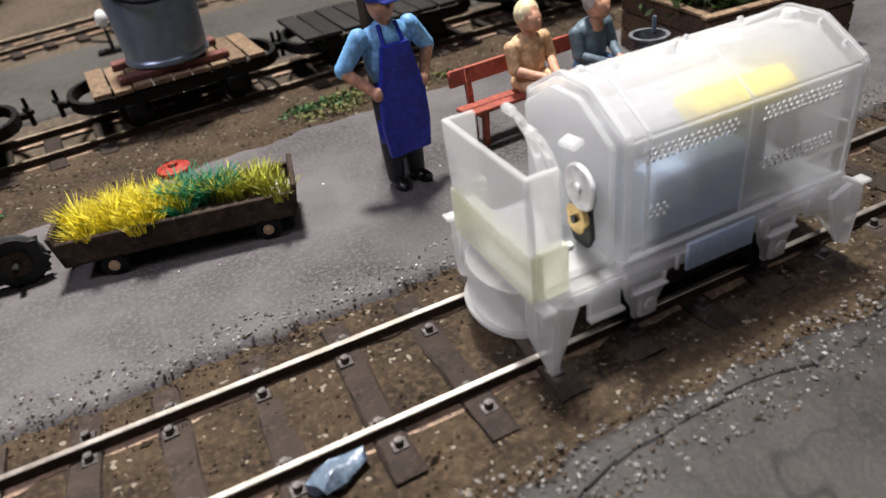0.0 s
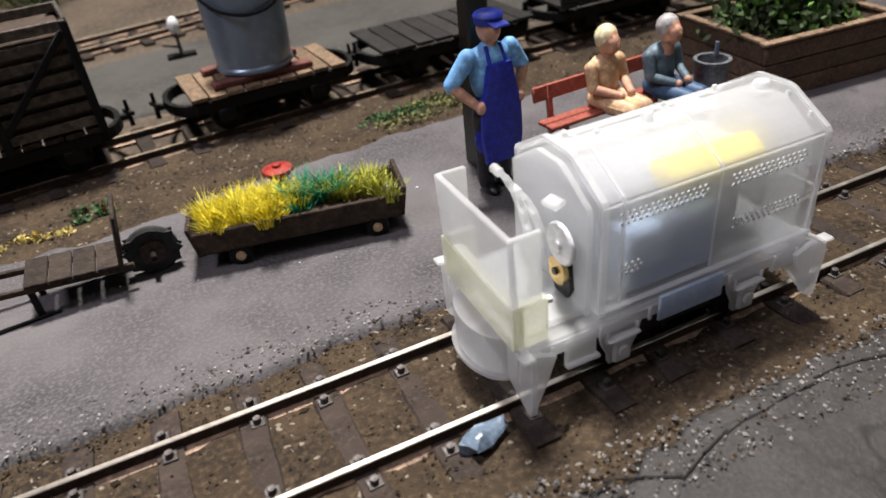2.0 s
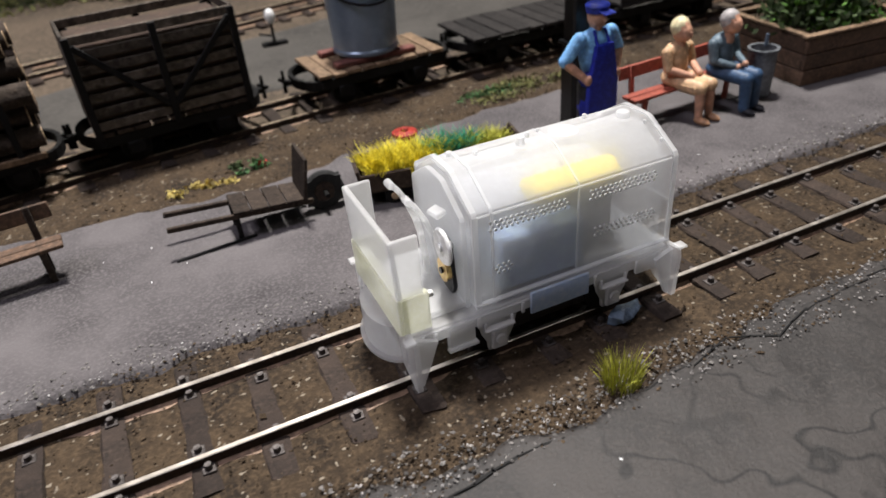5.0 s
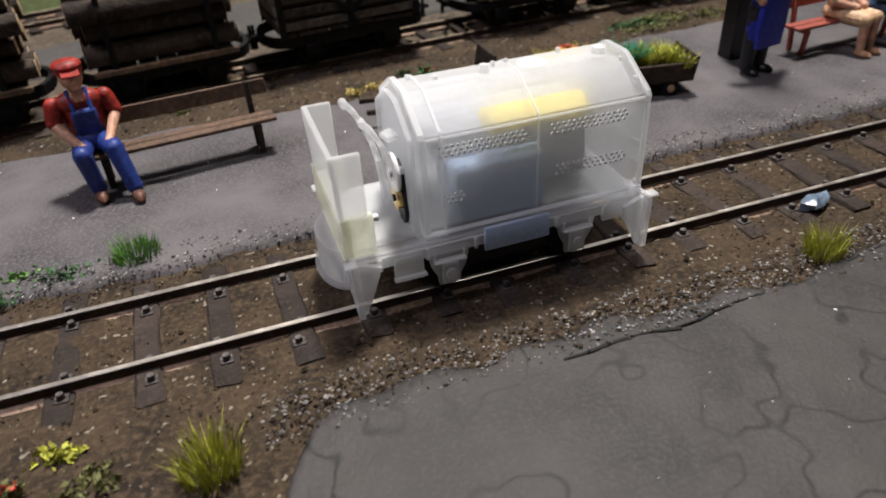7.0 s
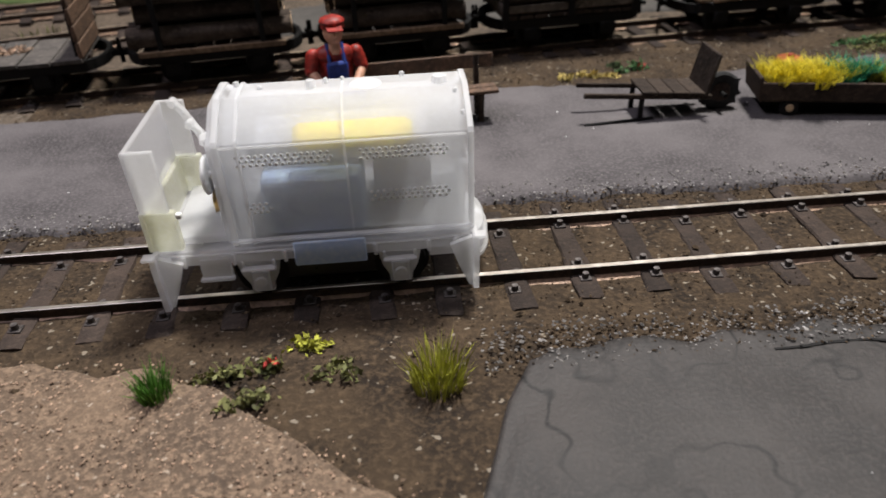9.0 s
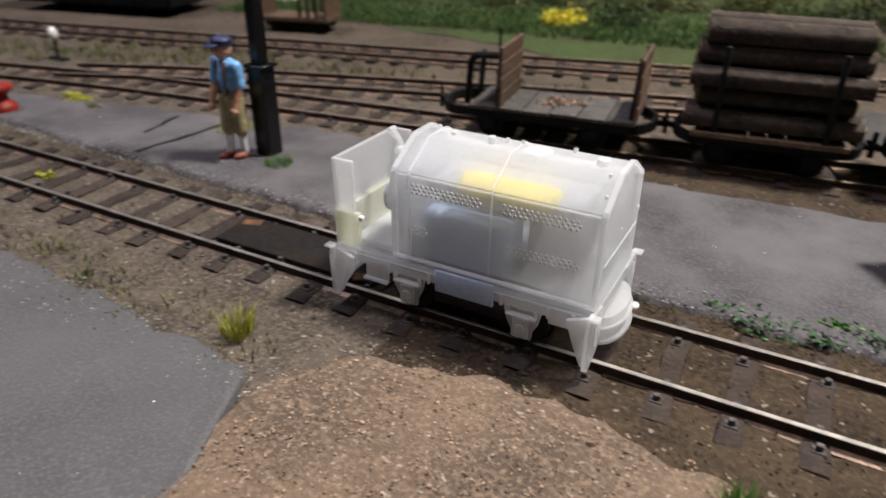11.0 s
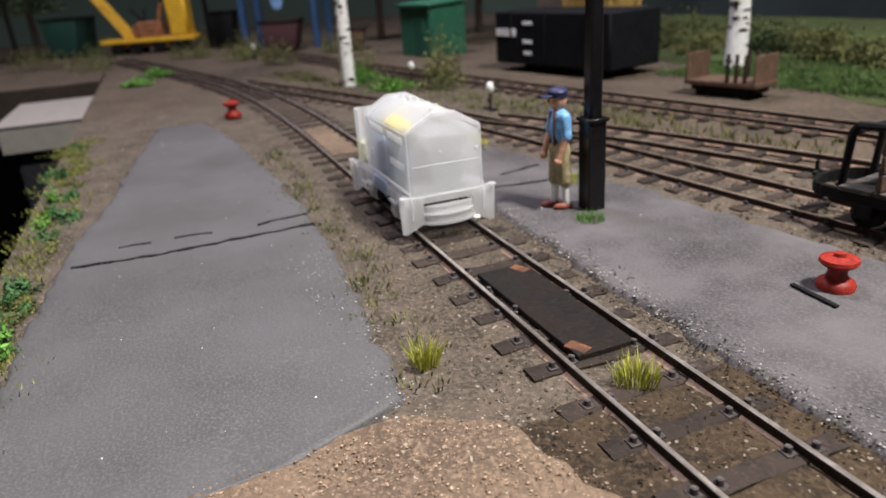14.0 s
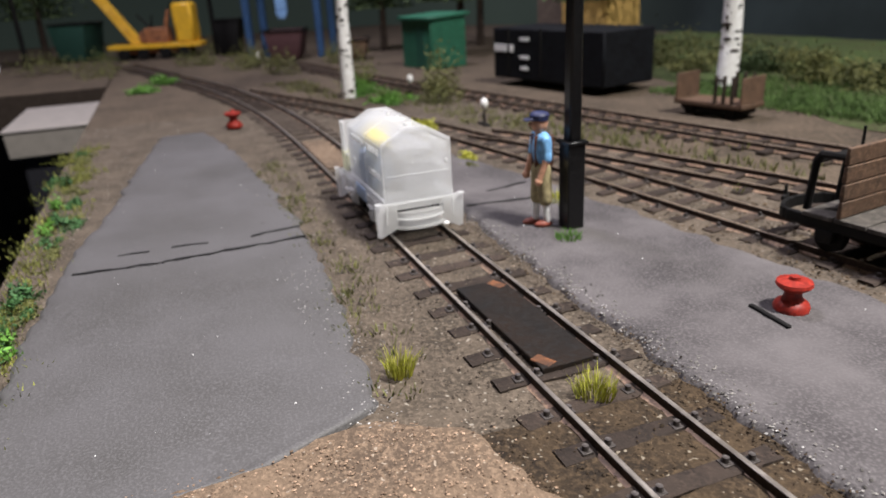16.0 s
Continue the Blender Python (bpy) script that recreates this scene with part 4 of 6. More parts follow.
def head(s, c, skin, hair, r=0.27, cap=None):
    s.mi = skin
    s.ball(c, (r * 0.86, r * 0.95, r * 1.15), seg=12)
    s.ball((c[0], c[1] - r * 0.95, c[2] - r * 0.1), (0.05, 0.08, 0.07), seg=6)
    s.cyl((c[0], c[1] + 0.02, c[2] - 0.5), (c[0], c[1], c[2] - 0.15), 0.15, 0.13, 10)
    s.mi = hair
    if cap is None:
        s.ball((c[0], c[1] + 0.06, c[2] + 0.08), (r * 0.98, r * 0.98, r * 1.05), seg=12)
        s.mi = skin
        s.ball((c[0], c[1] - 0.11, c[2] - 0.04), (r * 0.72, r * 0.75, r * 0.9), seg=10)
    else:
        s.mi = cap
        s.cyl((c[0], c[1], c[2] + 0.08), (c[0], c[1], c[2] + 0.22), r * 0.98, r * 1.05, 14)
        s.ball((c[0], c[1], c[2] + 0.22), (r * 1.1, r * 1.1, 0.12), seg=12)
        s.box((c[0], c[1] - r * 1.2, c[2] + 0.12), (0.36, 0.26, 0.04), (12, 0, 0), 0.015)


def apron_worker(s):
    # slots: shirt, apron, trousers, skin, boots, cap
    s.mi = 2
    for x in (-0.2, 0.2):
        s.limb((x, 0, 1.75), (x * 1.15, 0.03, 0.2), 0.25, 0.17)
    s.mi = 4
    for x in (-0.23, 0.23):
        s.ball((x, -0.12, 0.1), (0.15, 0.32, 0.13), (0, 0, 12 if x > 0 else -12), 10)
    s.mi = 0
    s.ball((0, 0, 2.5), (0.47, 0.3, 0.62), seg=14)
    s.ball((0, 0.02, 2.8), (0.52, 0.26, 0.26), seg=12)
    s.mi = 1
    s.prism([(-0.42, 0.75), (0.42, 0.75), (0.48, 1.3), (0.46, 1.9), (0.36, 2.3), (0.27, 2.75), (-0.27, 2.75), (-0.36, 2.3), (-0.46, 1.9), (-0.48, 1.3)], "y", -0.38, -0.24, 0.04)
    s.ball((0, -0.05, 1.85), (0.45, 0.34, 0.35), seg=12)
    s.ball((0, -0.03, 1.2), (0.46, 0.32, 0.6), seg=12)
    for x in (-0.2, 0.2):
        s.cyl((x, -0.3, 2.7), (x * 0.8, -0.12, 3.05), 0.04, 0.04, 6)
    for x in (-1, 1):
        s.mi = 0
        s.limb((x * 0.5, 0, 2.88), (x * 0.86, 0.1, 2.42), 0.18, 0.15)
        s.mi = 3
        s.limb((x * 0.86, 0.08, 2.4), (x * 0.5, -0.25, 2.0), 0.12, 0.09)
        s.ball((x * 0.46, -0.3, 1.97), (0.12, 0.1, 0.13), seg=8)
    head(s, (0, -0.03, 3.35), 3, 5, cap=5)


def seated(s, skirt=False, elderly=False):
    # slots: top, bottom, skin, shoes, hair ; sits facing -y, hips at z 0.95
    s.mi = 0
    s.ball((0, 0.05, 1.4), (0.4, 0.3, 0.55), seg=12)
    s.ball((0, 0.08, 1.72), (0.46, 0.26, 0.25), seg=12)
    s.mi = 1
    s.ball((0, 0.0, 1.0), (0.46, 0.4, 0.25), seg=12)
    for x in (-0.2, 0.2):
        s.mi = 1
        s.limb((x, -0.05, 1.0), (x * 1.1, -0.95, 0.95), 0.23, 0.19)
        if skirt:
            s.mi = 2
        s.limb((x * 1.1, -0.95, 0.9), (x * 1.1, -1.0, 0.15), 0.14 if skirt else 0.17, 0.1 if skirt else 0.14)
        s.mi = 3
        s.ball((x * 1.15, -1.12, 0.09), (0.12, 0.26, 0.1), seg=8)
    if skirt:
        s.mi = 1
        s.box((0, -0.62, 0.94), (0.86, 0.8, 0.36), None, 0.12)
    for x in (-1, 1):
        s.mi = 0
        s.limb((x * 0.45, 0.05, 1.75), (x * 0.5, -0.08, 1.35), 0.15, 0.13)
        s.mi = 2 if skirt else 0
        s.limb((x * 0.5, -0.08, 1.33), (x * 0.2, -0.55, 1.22), 0.11, 0.09)
        s.mi = 2
        s.ball((x * 0.17, -0.6, 1.2), 0.1, seg=8)
    head(s, (0, -0.02 - (0.1 if elderly else 0), 2.25), 2, 4)
    if elderly:
        s.mi = 3
        s.cyl((0, -0.75, 0), (0.0, -0.62, 1.2), 0.035, 0.035, 6)


def red_worker(s):
    # slots: shirt, dungarees, skin, boots, cap
    s.mi = 0
    s.ball((0, 0.05, 1.5), (0.42, 0.3, 0.58), seg=12)
    s.ball((0, 0.06, 1.85), (0.5, 0.27, 0.25), seg=12)
    s.mi = 1
    s.box((0, -0.22, 1.5), (0.5, 0.14, 0.55), (8, 0, 0), 0.05)
    s.ball((0, 0, 1.05), (0.44, 0.38, 0.3), seg=12)
    for x in (-0.17, 0.17):
        s.cyl((x, -0.25, 1.75), (x, 0.0, 2.12), 0.05, 0.05, 6)
    for x, kx, fx, fy in ((-0.2, -0.32, -0.24, -0.72), (0.2, 0.3, 0.42, -1.15)):
        s.mi = 1
        s.limb((x, -0.05, 1.0), (kx, -0.85, 1.05), 0.23, 0.19)
        s.limb((kx, -0.85, 1.03), (fx, fy, 0.25), 0.19, 0.16)
        s.mi = 3
        s.ball((fx, fy - 0.15, 0.12), (0.14, 0.3, 0.13), seg=8)
    for x in (-1, 1):
        s.mi = 0
        s.limb((x * 0.5, 0.05, 1.85), (x * 0.6, -0.05, 1.55), 0.18, 0.15)
        s.mi = 2
        s.limb((x * 0.6, -0.05, 1.52), (x * 0.3, -0.6, 1.18), 0.12, 0.09)
        s.ball((x * 0.27, -0.68, 1.15), 0.11, seg=8)
    head(s, (0.0, -0.08, 2.42), 2, 4, cap=4)


def blue_walker(s):
    # slots: shirt, trousers, skin, socks, shoes, cap, braces
    s.mi = 1
    for x, fy in ((-0.17, -0.12), (0.17, 0.15)):
        s.limb((x, 0, 1.75), (x, fy * 0.6, 0.85), 0.25, 0.21)
        s.mi = 3
        s.limb((x, fy * 0.6, 0.8), (x, fy, 0.2), 0.12, 0.1)
        s.mi = 4
        s.ball((x, fy - 0.12, 0.1), (0.13, 0.3, 0.11), seg=8)
        s.mi = 1
    s.mi = 0
    s.ball((0, 0, 2.3), (0.4, 0.27, 0.55), seg=12)
    s.ball((0, 0.02, 2.6), (0.46, 0.25, 0.24), seg=12)
    s.mi = 6
    s.box((0.18, 0.03, 2.3), (0.07, 0.56, 0.9), None, 0.02)
    s.box((-0.18, 0.03, 2.3), (0.07, 0.56, 0.9), None, 0.02)
    s.mi = 0
    s.limb((-0.46, 0, 2.65), (-0.55, -0.08, 2.15), 0.17, 0.14)
    s.limb((0.46, 0, 2.65), (0.53, 0.02, 2.15), 0.17, 0.14)
    s.mi = 2
    s.limb((-0.55, -0.08, 2.12), (-0.48, -0.3, 1.55), 0.11, 0.09)
    s.ball((-0.47, -0.32, 1.48), 0.12, seg=8)
    s.limb((0.53, 0.0, 2.12), (0.48, -0.2, 1.55), 0.11, 0.09)
    s.ball((0.47, -0.22, 1.48), 0.12, seg=8)
    head(s, (0, -0.05, 3.08), 2, 5, cap=5)


APRON = paint("royal_blue_apron", (0.015, 0.025, 0.3))
SHIRT = paint("light_blue_shirt", (0.18, 0.4, 0.72))
DARKCLOTH = paint("dark_cloth", (0.02, 0.02, 0.025))
figure("worker_figurine", (5.9, 5.05, -0.1), 8, [SHIRT, APRON, DARKCLOTH, SKIN, BLACKPAINT, paint("blue_cap", (0.02, 0.035, 0.28))], apron_worker, "worker figurine in royal blue apron and cap, arms akimbo")
TAN = paint("tan_dress", (0.54, 0.35, 0.2))
figure("seated_woman_figurine", (9.35, 5.75, -0.1), 12, [TAN, TAN, SKIN, paint("tan_shoes", (0.45, 0.25, 0.14)), paint("blond_hair", (0.72, 0.62, 0.38))], lambda s: seated(s, True), "woman figurine in tan dress seated on the red bench")
figure("seated_old_man_figurine", (10.85, 5.55, -0.1), 12, [paint("slate_jacket", (0.1, 0.14, 0.17)), paint("blue_grey_trousers", (0.04, 0.08, 0.15)), SKIN, DARKCLOTH, paint("grey_hair", (0.35, 0.33, 0.32))], lambda s: seated(s, False, True), "old man figurine with a stick seated on the red bench")
figure("seated_worker_figurine", (-11.45, 6.05, -0.1), 12, [REDPAINT, paint("navy_dungarees", (0.016, 0.034, 0.17)), SKIN, paint("brown_boots", (0.1, 0.045, 0.03)), REDPAINT], red_worker, "worker figurine in red shirt and navy dungarees seated on the bench")
figure("walking_figurine", (-29.6, 3.75, -0.1), -12, [SHIRT, paint("khaki_breeches", (0.32, 0.27, 0.15)), SKIN, WHITEP, paint("red_brown_shoes", (0.22, 0.06, 0.04)), paint("navy_cap", (0.02, 0.025, 0.07)), paint("brown_braces", (0.12, 0.05, 0.03))], blue_walker, "figurine in blue shirt and khaki breeches standing beside the post")


# ---- platform furniture ----
def bench(at, rz, length, wood, label):
    b = thing("bench", at, rz, label, "bench", "platform benches")
    h = length / 2
    for y in (-0.3, 0.0):
        Shape().box((0, y, 0.85), (length, 0.26, 0.1), None, 0.02).done("seat_board", wood, b)
    for z in (1.46,):
        Shape().box((0, 0.32, z), (length, 0.09, 0.36), (-8, 0, 0), 0.02).done("back_board", wood, b)
    for x in (-h + 0.45, h - 0.45):
        s = Shape()
        s.box((x, 0.24, 0.85), (0.14, 0.12, 1.6), (-6, 0, 0), 0.015)
        s.box((x, -0.32, 0.4), (0.14, 0.12, 0.8), (4, 0, 0), 0.015)
        s.box((x, -0.05, 0.72), (0.12, 0.75, 0.14), None, 0.015)
        s.done("leg_frame", wood if wood == REDWOOD else DARKWOOD, b)
    return b


bench((9.6, 5.85, -0.1), 4, 4.2, REDWOOD, "red painted wooden bench on the platform")
bench((-9.6, 6.1, -0.1), 6, 4.4, BENCHWOOD, "weathered brown wooden bench on the platform")

# litter bin
s = Shape()
s.lathe([(0.38, 0), (0.41, 0.08), (0.39, 0.13), (0.41, 0.7), (0.425, 0.73), (0.41, 0.76), (0.42, 1.36), (0.46, 1.38), (0.46, 1.45), (0.37, 1.45), (0.35, 0.3)], n=26)
b = thing("litter_bin", (12.3, 5.4, -0.1), 0, "grey zinc litter bin standing beside the bench", "bin")
s.done("bin_body", mat("dull_galvanised_sheet", (0.17, 0.18, 0.19), (0.1, 0.105, 0.115), 0.5, 0.4, fine=7, coarse=1.5, bump=0.5), b)
Shape().cyl((0.3, 0.2, 1.4), (0.3, 0.2, 1.75), 0.06, 0.05, 8).done("bin_handle", ZINC, b)

# big planter
pl = thing("planter_box", (16.0, 6.6, -0.1), -4, "large brown plank planter box filled with green shrubs", "planter")
for k in range(3):
    z = 0.26 + 0.5 * k
    for nm, c, sz in (("plank", (0, -1.7, z), (4.4, 0.14, 0.47)), ("plank", (0, 1.7, z), (4.4, 0.14, 0.47)), ("plank", (-2.13, 0, z), (0.14, 3.26, 0.47)), ("plank", (2.13, 0, z), (0.14, 3.26, 0.47))):
        Shape().box(c, sz, None, 0.025).done(nm, BENCHWOOD, pl)
for c, sz in (((0, -1.68, 1.56), (4.6, 0.24, 0.08)), ((0, 1.68, 1.56), (4.6, 0.24, 0.08)), ((-2.12, 0, 1.56), (0.24, 3.1, 0.08)), ((2.12, 0, 1.56), (0.24, 3.1, 0.08))):
    Shape().box(c, sz, None, 0.015).done("rim_board", PLANK, pl)
Shape().box((0, 0, 0.75), (4.1, 3.2, 1.3)).done("soil", DIRT, pl)
bush("shrub", (16.0, 6.6, 1.25), (2.1, 1.6, 2.2), 2200, 0.16, DARKLEAF, "dense dark green shrub in the planter", 3, "shrub")
bush("shrub", (15.6, 6.2, 1.3), (1.7, 1.2, 1.7), 700, 0.13, GRASS_G, "bright green sprigs in the planter", 4, "shrub")

# posts
def post(at, h, r, foot, label, foot_h):
    t = thing("post", at, 0, label, "post", "lamp posts")
    s = Shape()
    s.box((0, 0, foot_h / 2), (foot, foot, foot_h), None, 0.04)
    s.box((0, 0, foot_h), (foot + 0.12, foot + 0.12, 0.1), None, 0.02)
    s.done("post_foot", BLACKPAINT, t)
    Shape().box((0, 0, foot_h + (h - foot_h) / 2), (r * 2, r * 2, h - foot_h), None, 0.06, 0.85).done("shaft", BLACKPAINT, t)
    return t


post((6.2, 6.3, -0.1), 14, 0.27, 0.6, "tall black post on the platform behind the worker", 2.6)
post((-29.0, 4.5, -0.1), 14, 0.215, 0.6, "tall glossy black post with thicker foot on the platform", 2.75)

# flower cart
CARTWOOD = vary(mat("cart_wood", (0.04, 0.027, 0.019), (0.02, 0.014, 0.011), 0.8, fine=9, coarse=2, bump=0.5, spec=0.2), 0.25)
CART = Matrix.Translation((1.5, 5.5, -0.1)) @ Matrix.Rotation(radians(-11), 4, "Z")
c = thing("flower_cart", (1.5, 5.5, -0.1), -11, "low dark wooden hand cart planted with yellow and teal flowers", "cart")
Shape().box((0, 0, 0.42), (4.1, 1.3, 0.1), None, 0.02).done("cart_floor", CARTWOOD, c)
for y in (-0.65, 0.65):
    Shape().box((0, y, 0.66), (4.2, 0.1, 0.48), None, 0.02).done("side_board", CARTWOOD, c)
for x in (-2.1, 2.1):
    Shape().box((x, 0, 0.72), (0.1, 1.4, 0.66), (0, -10 if x < 0 else 10, 0), 0.02).done("end_board", CARTWOOD, c)
for x in (-1.3, 1.5):
    for y in (-0.6, 0.6):
        w = Shape()
        w.cyl((x, y - 0.08, 0.24), (x, y + 0.08, 0.24), 0.24, 0.24, 16, 0.03)
        w = w.done("cart_wheel", IRON, c)
        h = Shape().cyl((x, y - 0.11, 0.24), (x, y + 0.11, 0.24), 0.1, 0.1, 10)
        h.done("hub", LOGEND, w)
Shape().box((0, 0, 0.62), (4.0, 1.2, 0.32)).done("soil", DIRT, c)
def planting(name, cx, cy, r_, n_, h_, m_, lb, k, w=0.014, lean=1.0):
    """A sheaf of thin blades in the cart's soil, thickest in the middle."""
    v_, f_ = [], []
    g_ = np.random.default_rng(500 + k)
    for c_ in range(9):
        blades(v_, f_, (g_.normal() * r_ * 0.45, g_.normal() * r_ * 0.3, 0), n_ // 9, r_ * 0.4, h_ * g_.uniform(0.75, 1.15), w, lean, 700 + 10 * k + c_)
    ob_ = raw(name, v_, f_, m_)
    p_ = CART @ Vector((cx, cy, 0.76))
    ob_.matrix_basis = pose(p_.x * CM, p_.y * CM, p_.z * CM, 0, 0, -11)
    return tagged(ob_, lb, "flowers", "plants in the cart")


for k, (cx, cy, r_) in enumerate(((-1.45, -0.05, 0.6), (-0.85, 0.1, 0.7), (-0.35, -0.05, 0.6))):
    planting("yellow_flower_clump", cx, cy, r_, 1300, 0.44, FLOWER_Y, "bushy bright yellow grass-like flowers planted in the cart", k)
planting("teal_plant", 0.45, 0.1, 0.6, 700, 0.5, FLOWER_T, "teal green trailing plant in the cart", 4, 0.02, 1.3)
planting("yellow_green_plant", 1.3, 0.05, 0.7, 900, 0.44, GRASS_Y, "yellow-green plant in the cart", 5, 0.018)
for k, (cx, cy, r_, n_) in enumerate(((1.9, -0.3, (0.3, 0.3, 0.42), 60), (0.05, 0.35, (0.2, 0.2, 0.75), 26))):
    bush("white_flower_clump", tuple(CART @ Vector((cx, cy, 0.72))), r_, n_, 0.075, FLOWER_W, "small white flowers in the cart", 39 + k, "flowers")

# red spool bollards
def bollard(at, k=1.0, label="red painted iron spool bollard"):
    t = thing("bollard", at, 0, label, "bollard", "red bollards")
    s = Shape()
    s.lathe([(0.5 * k, 0), (0.52 * k, 0.12 * k), (0.46 * k, 0.26 * k), (0.3 * k, 0.36 * k), (0.25 * k, 0.5 * k), (0.27 * k, 0.62 * k), (0.46 * k, 0.74 * k), (0.52 * k, 0.82 * k), (0.5 * k, 0.92 * k), (0.3 * k, 0.96 * k), (0.16 * k, 0.98 * k), (0.14 * k, 1.08 * k), (0.06 * k, 1.1 * k)], n=26)
    s.done("spool", REDPAINT, t)
    return t


bollard((1.6, 8.05, -0.28), 0.72, "red spool bollard on the earth behind the cart")
bollard((-21.6, 5.85, -0.1), 0.78, "red spool bollard standing on the platform")
bollard((-40.5, 3.1, -0.1), 1.0, "red spool bollard at the end of the platform")
bollard((-54.7, -3.4, -0.15), 0.95, "red spool bollard beside the road")
tagged(Shape().box((-21.5, 5.1, -0.04), (1.25, 0.12, 0.07), (0, 0, -4), 0.02).done("iron_bar", IRON), "short dark iron bar lying by the bollard", "bar")

# wheelbarrow, sack-truck kind
w = thing("wheelbarrow", (-3.2, 5.9, -0.1), 0, "old dark wooden barrow with iron wheel on the platform", "wheelbarrow")
for y in (-0.4, 0.4):
    Shape().box((-0.35, y, 0.62), (3.4, 0.1, 0.13), (0, 4, 0), 0.02).done("shaft", DARKWOOD, w)
for k in range(4):
    Shape().box((-0.35 + k * 0.42, 0, 0.74 - k * 0.03), (0.4, 1.05, 0.07), (0, 4, 0), 0.015).done("plank", DARKWOOD, w)
Shape().box((1.22, 0, 1.12), (0.09, 1.15, 1.1), (0, 10, 0), 0.02).done("front_board", DARKWOOD, w)
for y in (-0.38, 0.38):
    Shape().box((-0.5, y, 0.3), (0.12, 0.1, 0.62), None, 0.015).done("leg", IRON, w)
wh = Shape()
wh.cyl((1.72, -0.1, 0.5), (1.72, 0.1, 0.5), 0.52, 0.52, 26, 0.06)
wh = wh.done("wheel", RUBBER, w)
Shape().cyl((1.72, -0.14, 0.5), (1.72, 0.14, 0.5), 0.26, 0.26, 16, 0.02).done("rim", RUST, wh)
Shape().cyl((1.72, -0.4, 0.5), (1.72, 0.4, 0.5), 0.06, 0.06, 8).done("axle", IRON, wh)
tagged(Shape().box((-4.3, 5.35, -0.06), (1.9, 0.09, 0.06), (0, 0, 6), 0.02).done("iron_bar", IRON), "thin dark iron bar lying on the platform", "bar")

# blue stone on the track, plank deck between rails, joint boards
s = Shape()
s.ball((0, 0, 0), (0.4, 0.2, 0.14), seg=10)
for v_ in s.bm.verts:
    v_.co *= 1 + 0.6 * noise.noise(v_.co * 6)
tagged(s.done("glass_stone", mat("blue_grey_slag", (0.12, 0.16, 0.21), (0.05, 0.065, 0.09), 0.2, fine=5, coarse=2, bump=0.5, spec=0.6), None, (2.25, -1.25, -0.1), (0, 0, 12)), "shiny blue-grey slag lump beside the rail", "stone")
t = thing("track_board", (-24.0, 0.02, -0.14), 0, "dark weathered board laid between the rails", "board")
Shape().box((0, 0.03, 0.02), (4.5, 1.3, 0.14), (0, 0, 0.5), 0.02).done("board", mat("tarred_board", (0.014, 0.013, 0.0125), (0.02, 0.014, 0.011), 0.6, fine=8, coarse=0.7, bump=0.6, spec=0.08), t)
for x, y in ((-2.0, 0.4), (1.95, -0.42)):
    Shape().box((x, y, 0.075), (0.5, 0.3, 0.045), (0, 0, 24), 0.02).done("rust_plate", mat("orange_rust", (0.13, 0.05, 0.02), (0.05, 0.026, 0.017), 0.9, fine=6), t, label="orange rusty patch plate")
tagged(Shape().box((-44.5, 0, -0.2), (6.5, 1.3, 0.12), None, 0.03).done("sand_infill", SAND), "tan sand infill between the rails", "infill", kind="structure")

# weeds and tufts
tuft("grass_tuft", (1.1, -2.65, -0.2), 264, 0.32, 0.60, GRASS_Y, "yellow-green grass tuft at the paving edge", seed=1)
tuft("grass_tuft", (-9.75, -3.35, -0.2), 312, 0.4, 0.64, GRASS_Y, "olive grass tuft on the earth", seed=2)
tuft("grass_tuft", (-14.0, -3.15, -0.2), 216, 0.22, 0.56, GRASS_G, "dark green grass tuft in the sand", seed=3)
tuft("grass_tuft", (-23.1, -3.2, -0.2), 192, 0.28, 0.56, GRASS_Y, "yellow grass tuft beside the road", seed=4)
tuft("grass_tuft", (-20.75, 0.0, -0.22), 216, 0.4, 0.44, GRASS_Y, "yellow grass tuft between the rails", seed=5)
tuft("grass_tuft", (-10.75, 2.45, -0.2), 384, 0.42, 0.48, GRASS_G, "fresh green grass tuft at the platform edge", seed=6)
tuft("grass_tuft", (-28.1, 3.85, -0.12), 168, 0.4, 0.32, GRASS_G, "low green grass at the foot of the post", seed=7)
tuft("grass_tuft", (-31.5, 5.6, -0.12), 192, 0.6, 0.40, GRASS_Y, "dry grass at the platform's back edge", seed=8)
for k, (x, y, r_, m_) in enumerate(((-12.4, 2.35, 1.1, MOSS), (-13.5, 2.2, 1.0, MOSS), (-14.6, 2.1, 0.9, MOSS), (-13.0, 2.55, 0.7, GRASS_G), (-11.6, 2.35, 0.6, MOSS), (-2.7, 9.5, 0.55, MOSS), (-3.1, 9.9, 0.4, DARKLEAF), (6.8, 10.5, 1.9, OLIVE), (5.4, 10.6, 1.2, MOSS), (8.6, 10.3, 1.1, OLIVE), (-9.8, 10.0, 0.5, OLIVE), (-33.5, 0.0, 0.4, GRASS_Y), (-46, 3.0, 1.2, GRASS_Y), (-38, 4.9, 0.9, OLIVE), (-39.5, 5.6, 1.0, GRASS_Y))):
    bush("moss_patch", (x, y, -0.26), (r_, r_ * 0.45, 0.28), int(420 * r_), 0.07, m_, "low green moss and weeds on the ground", 40 + k, "moss")
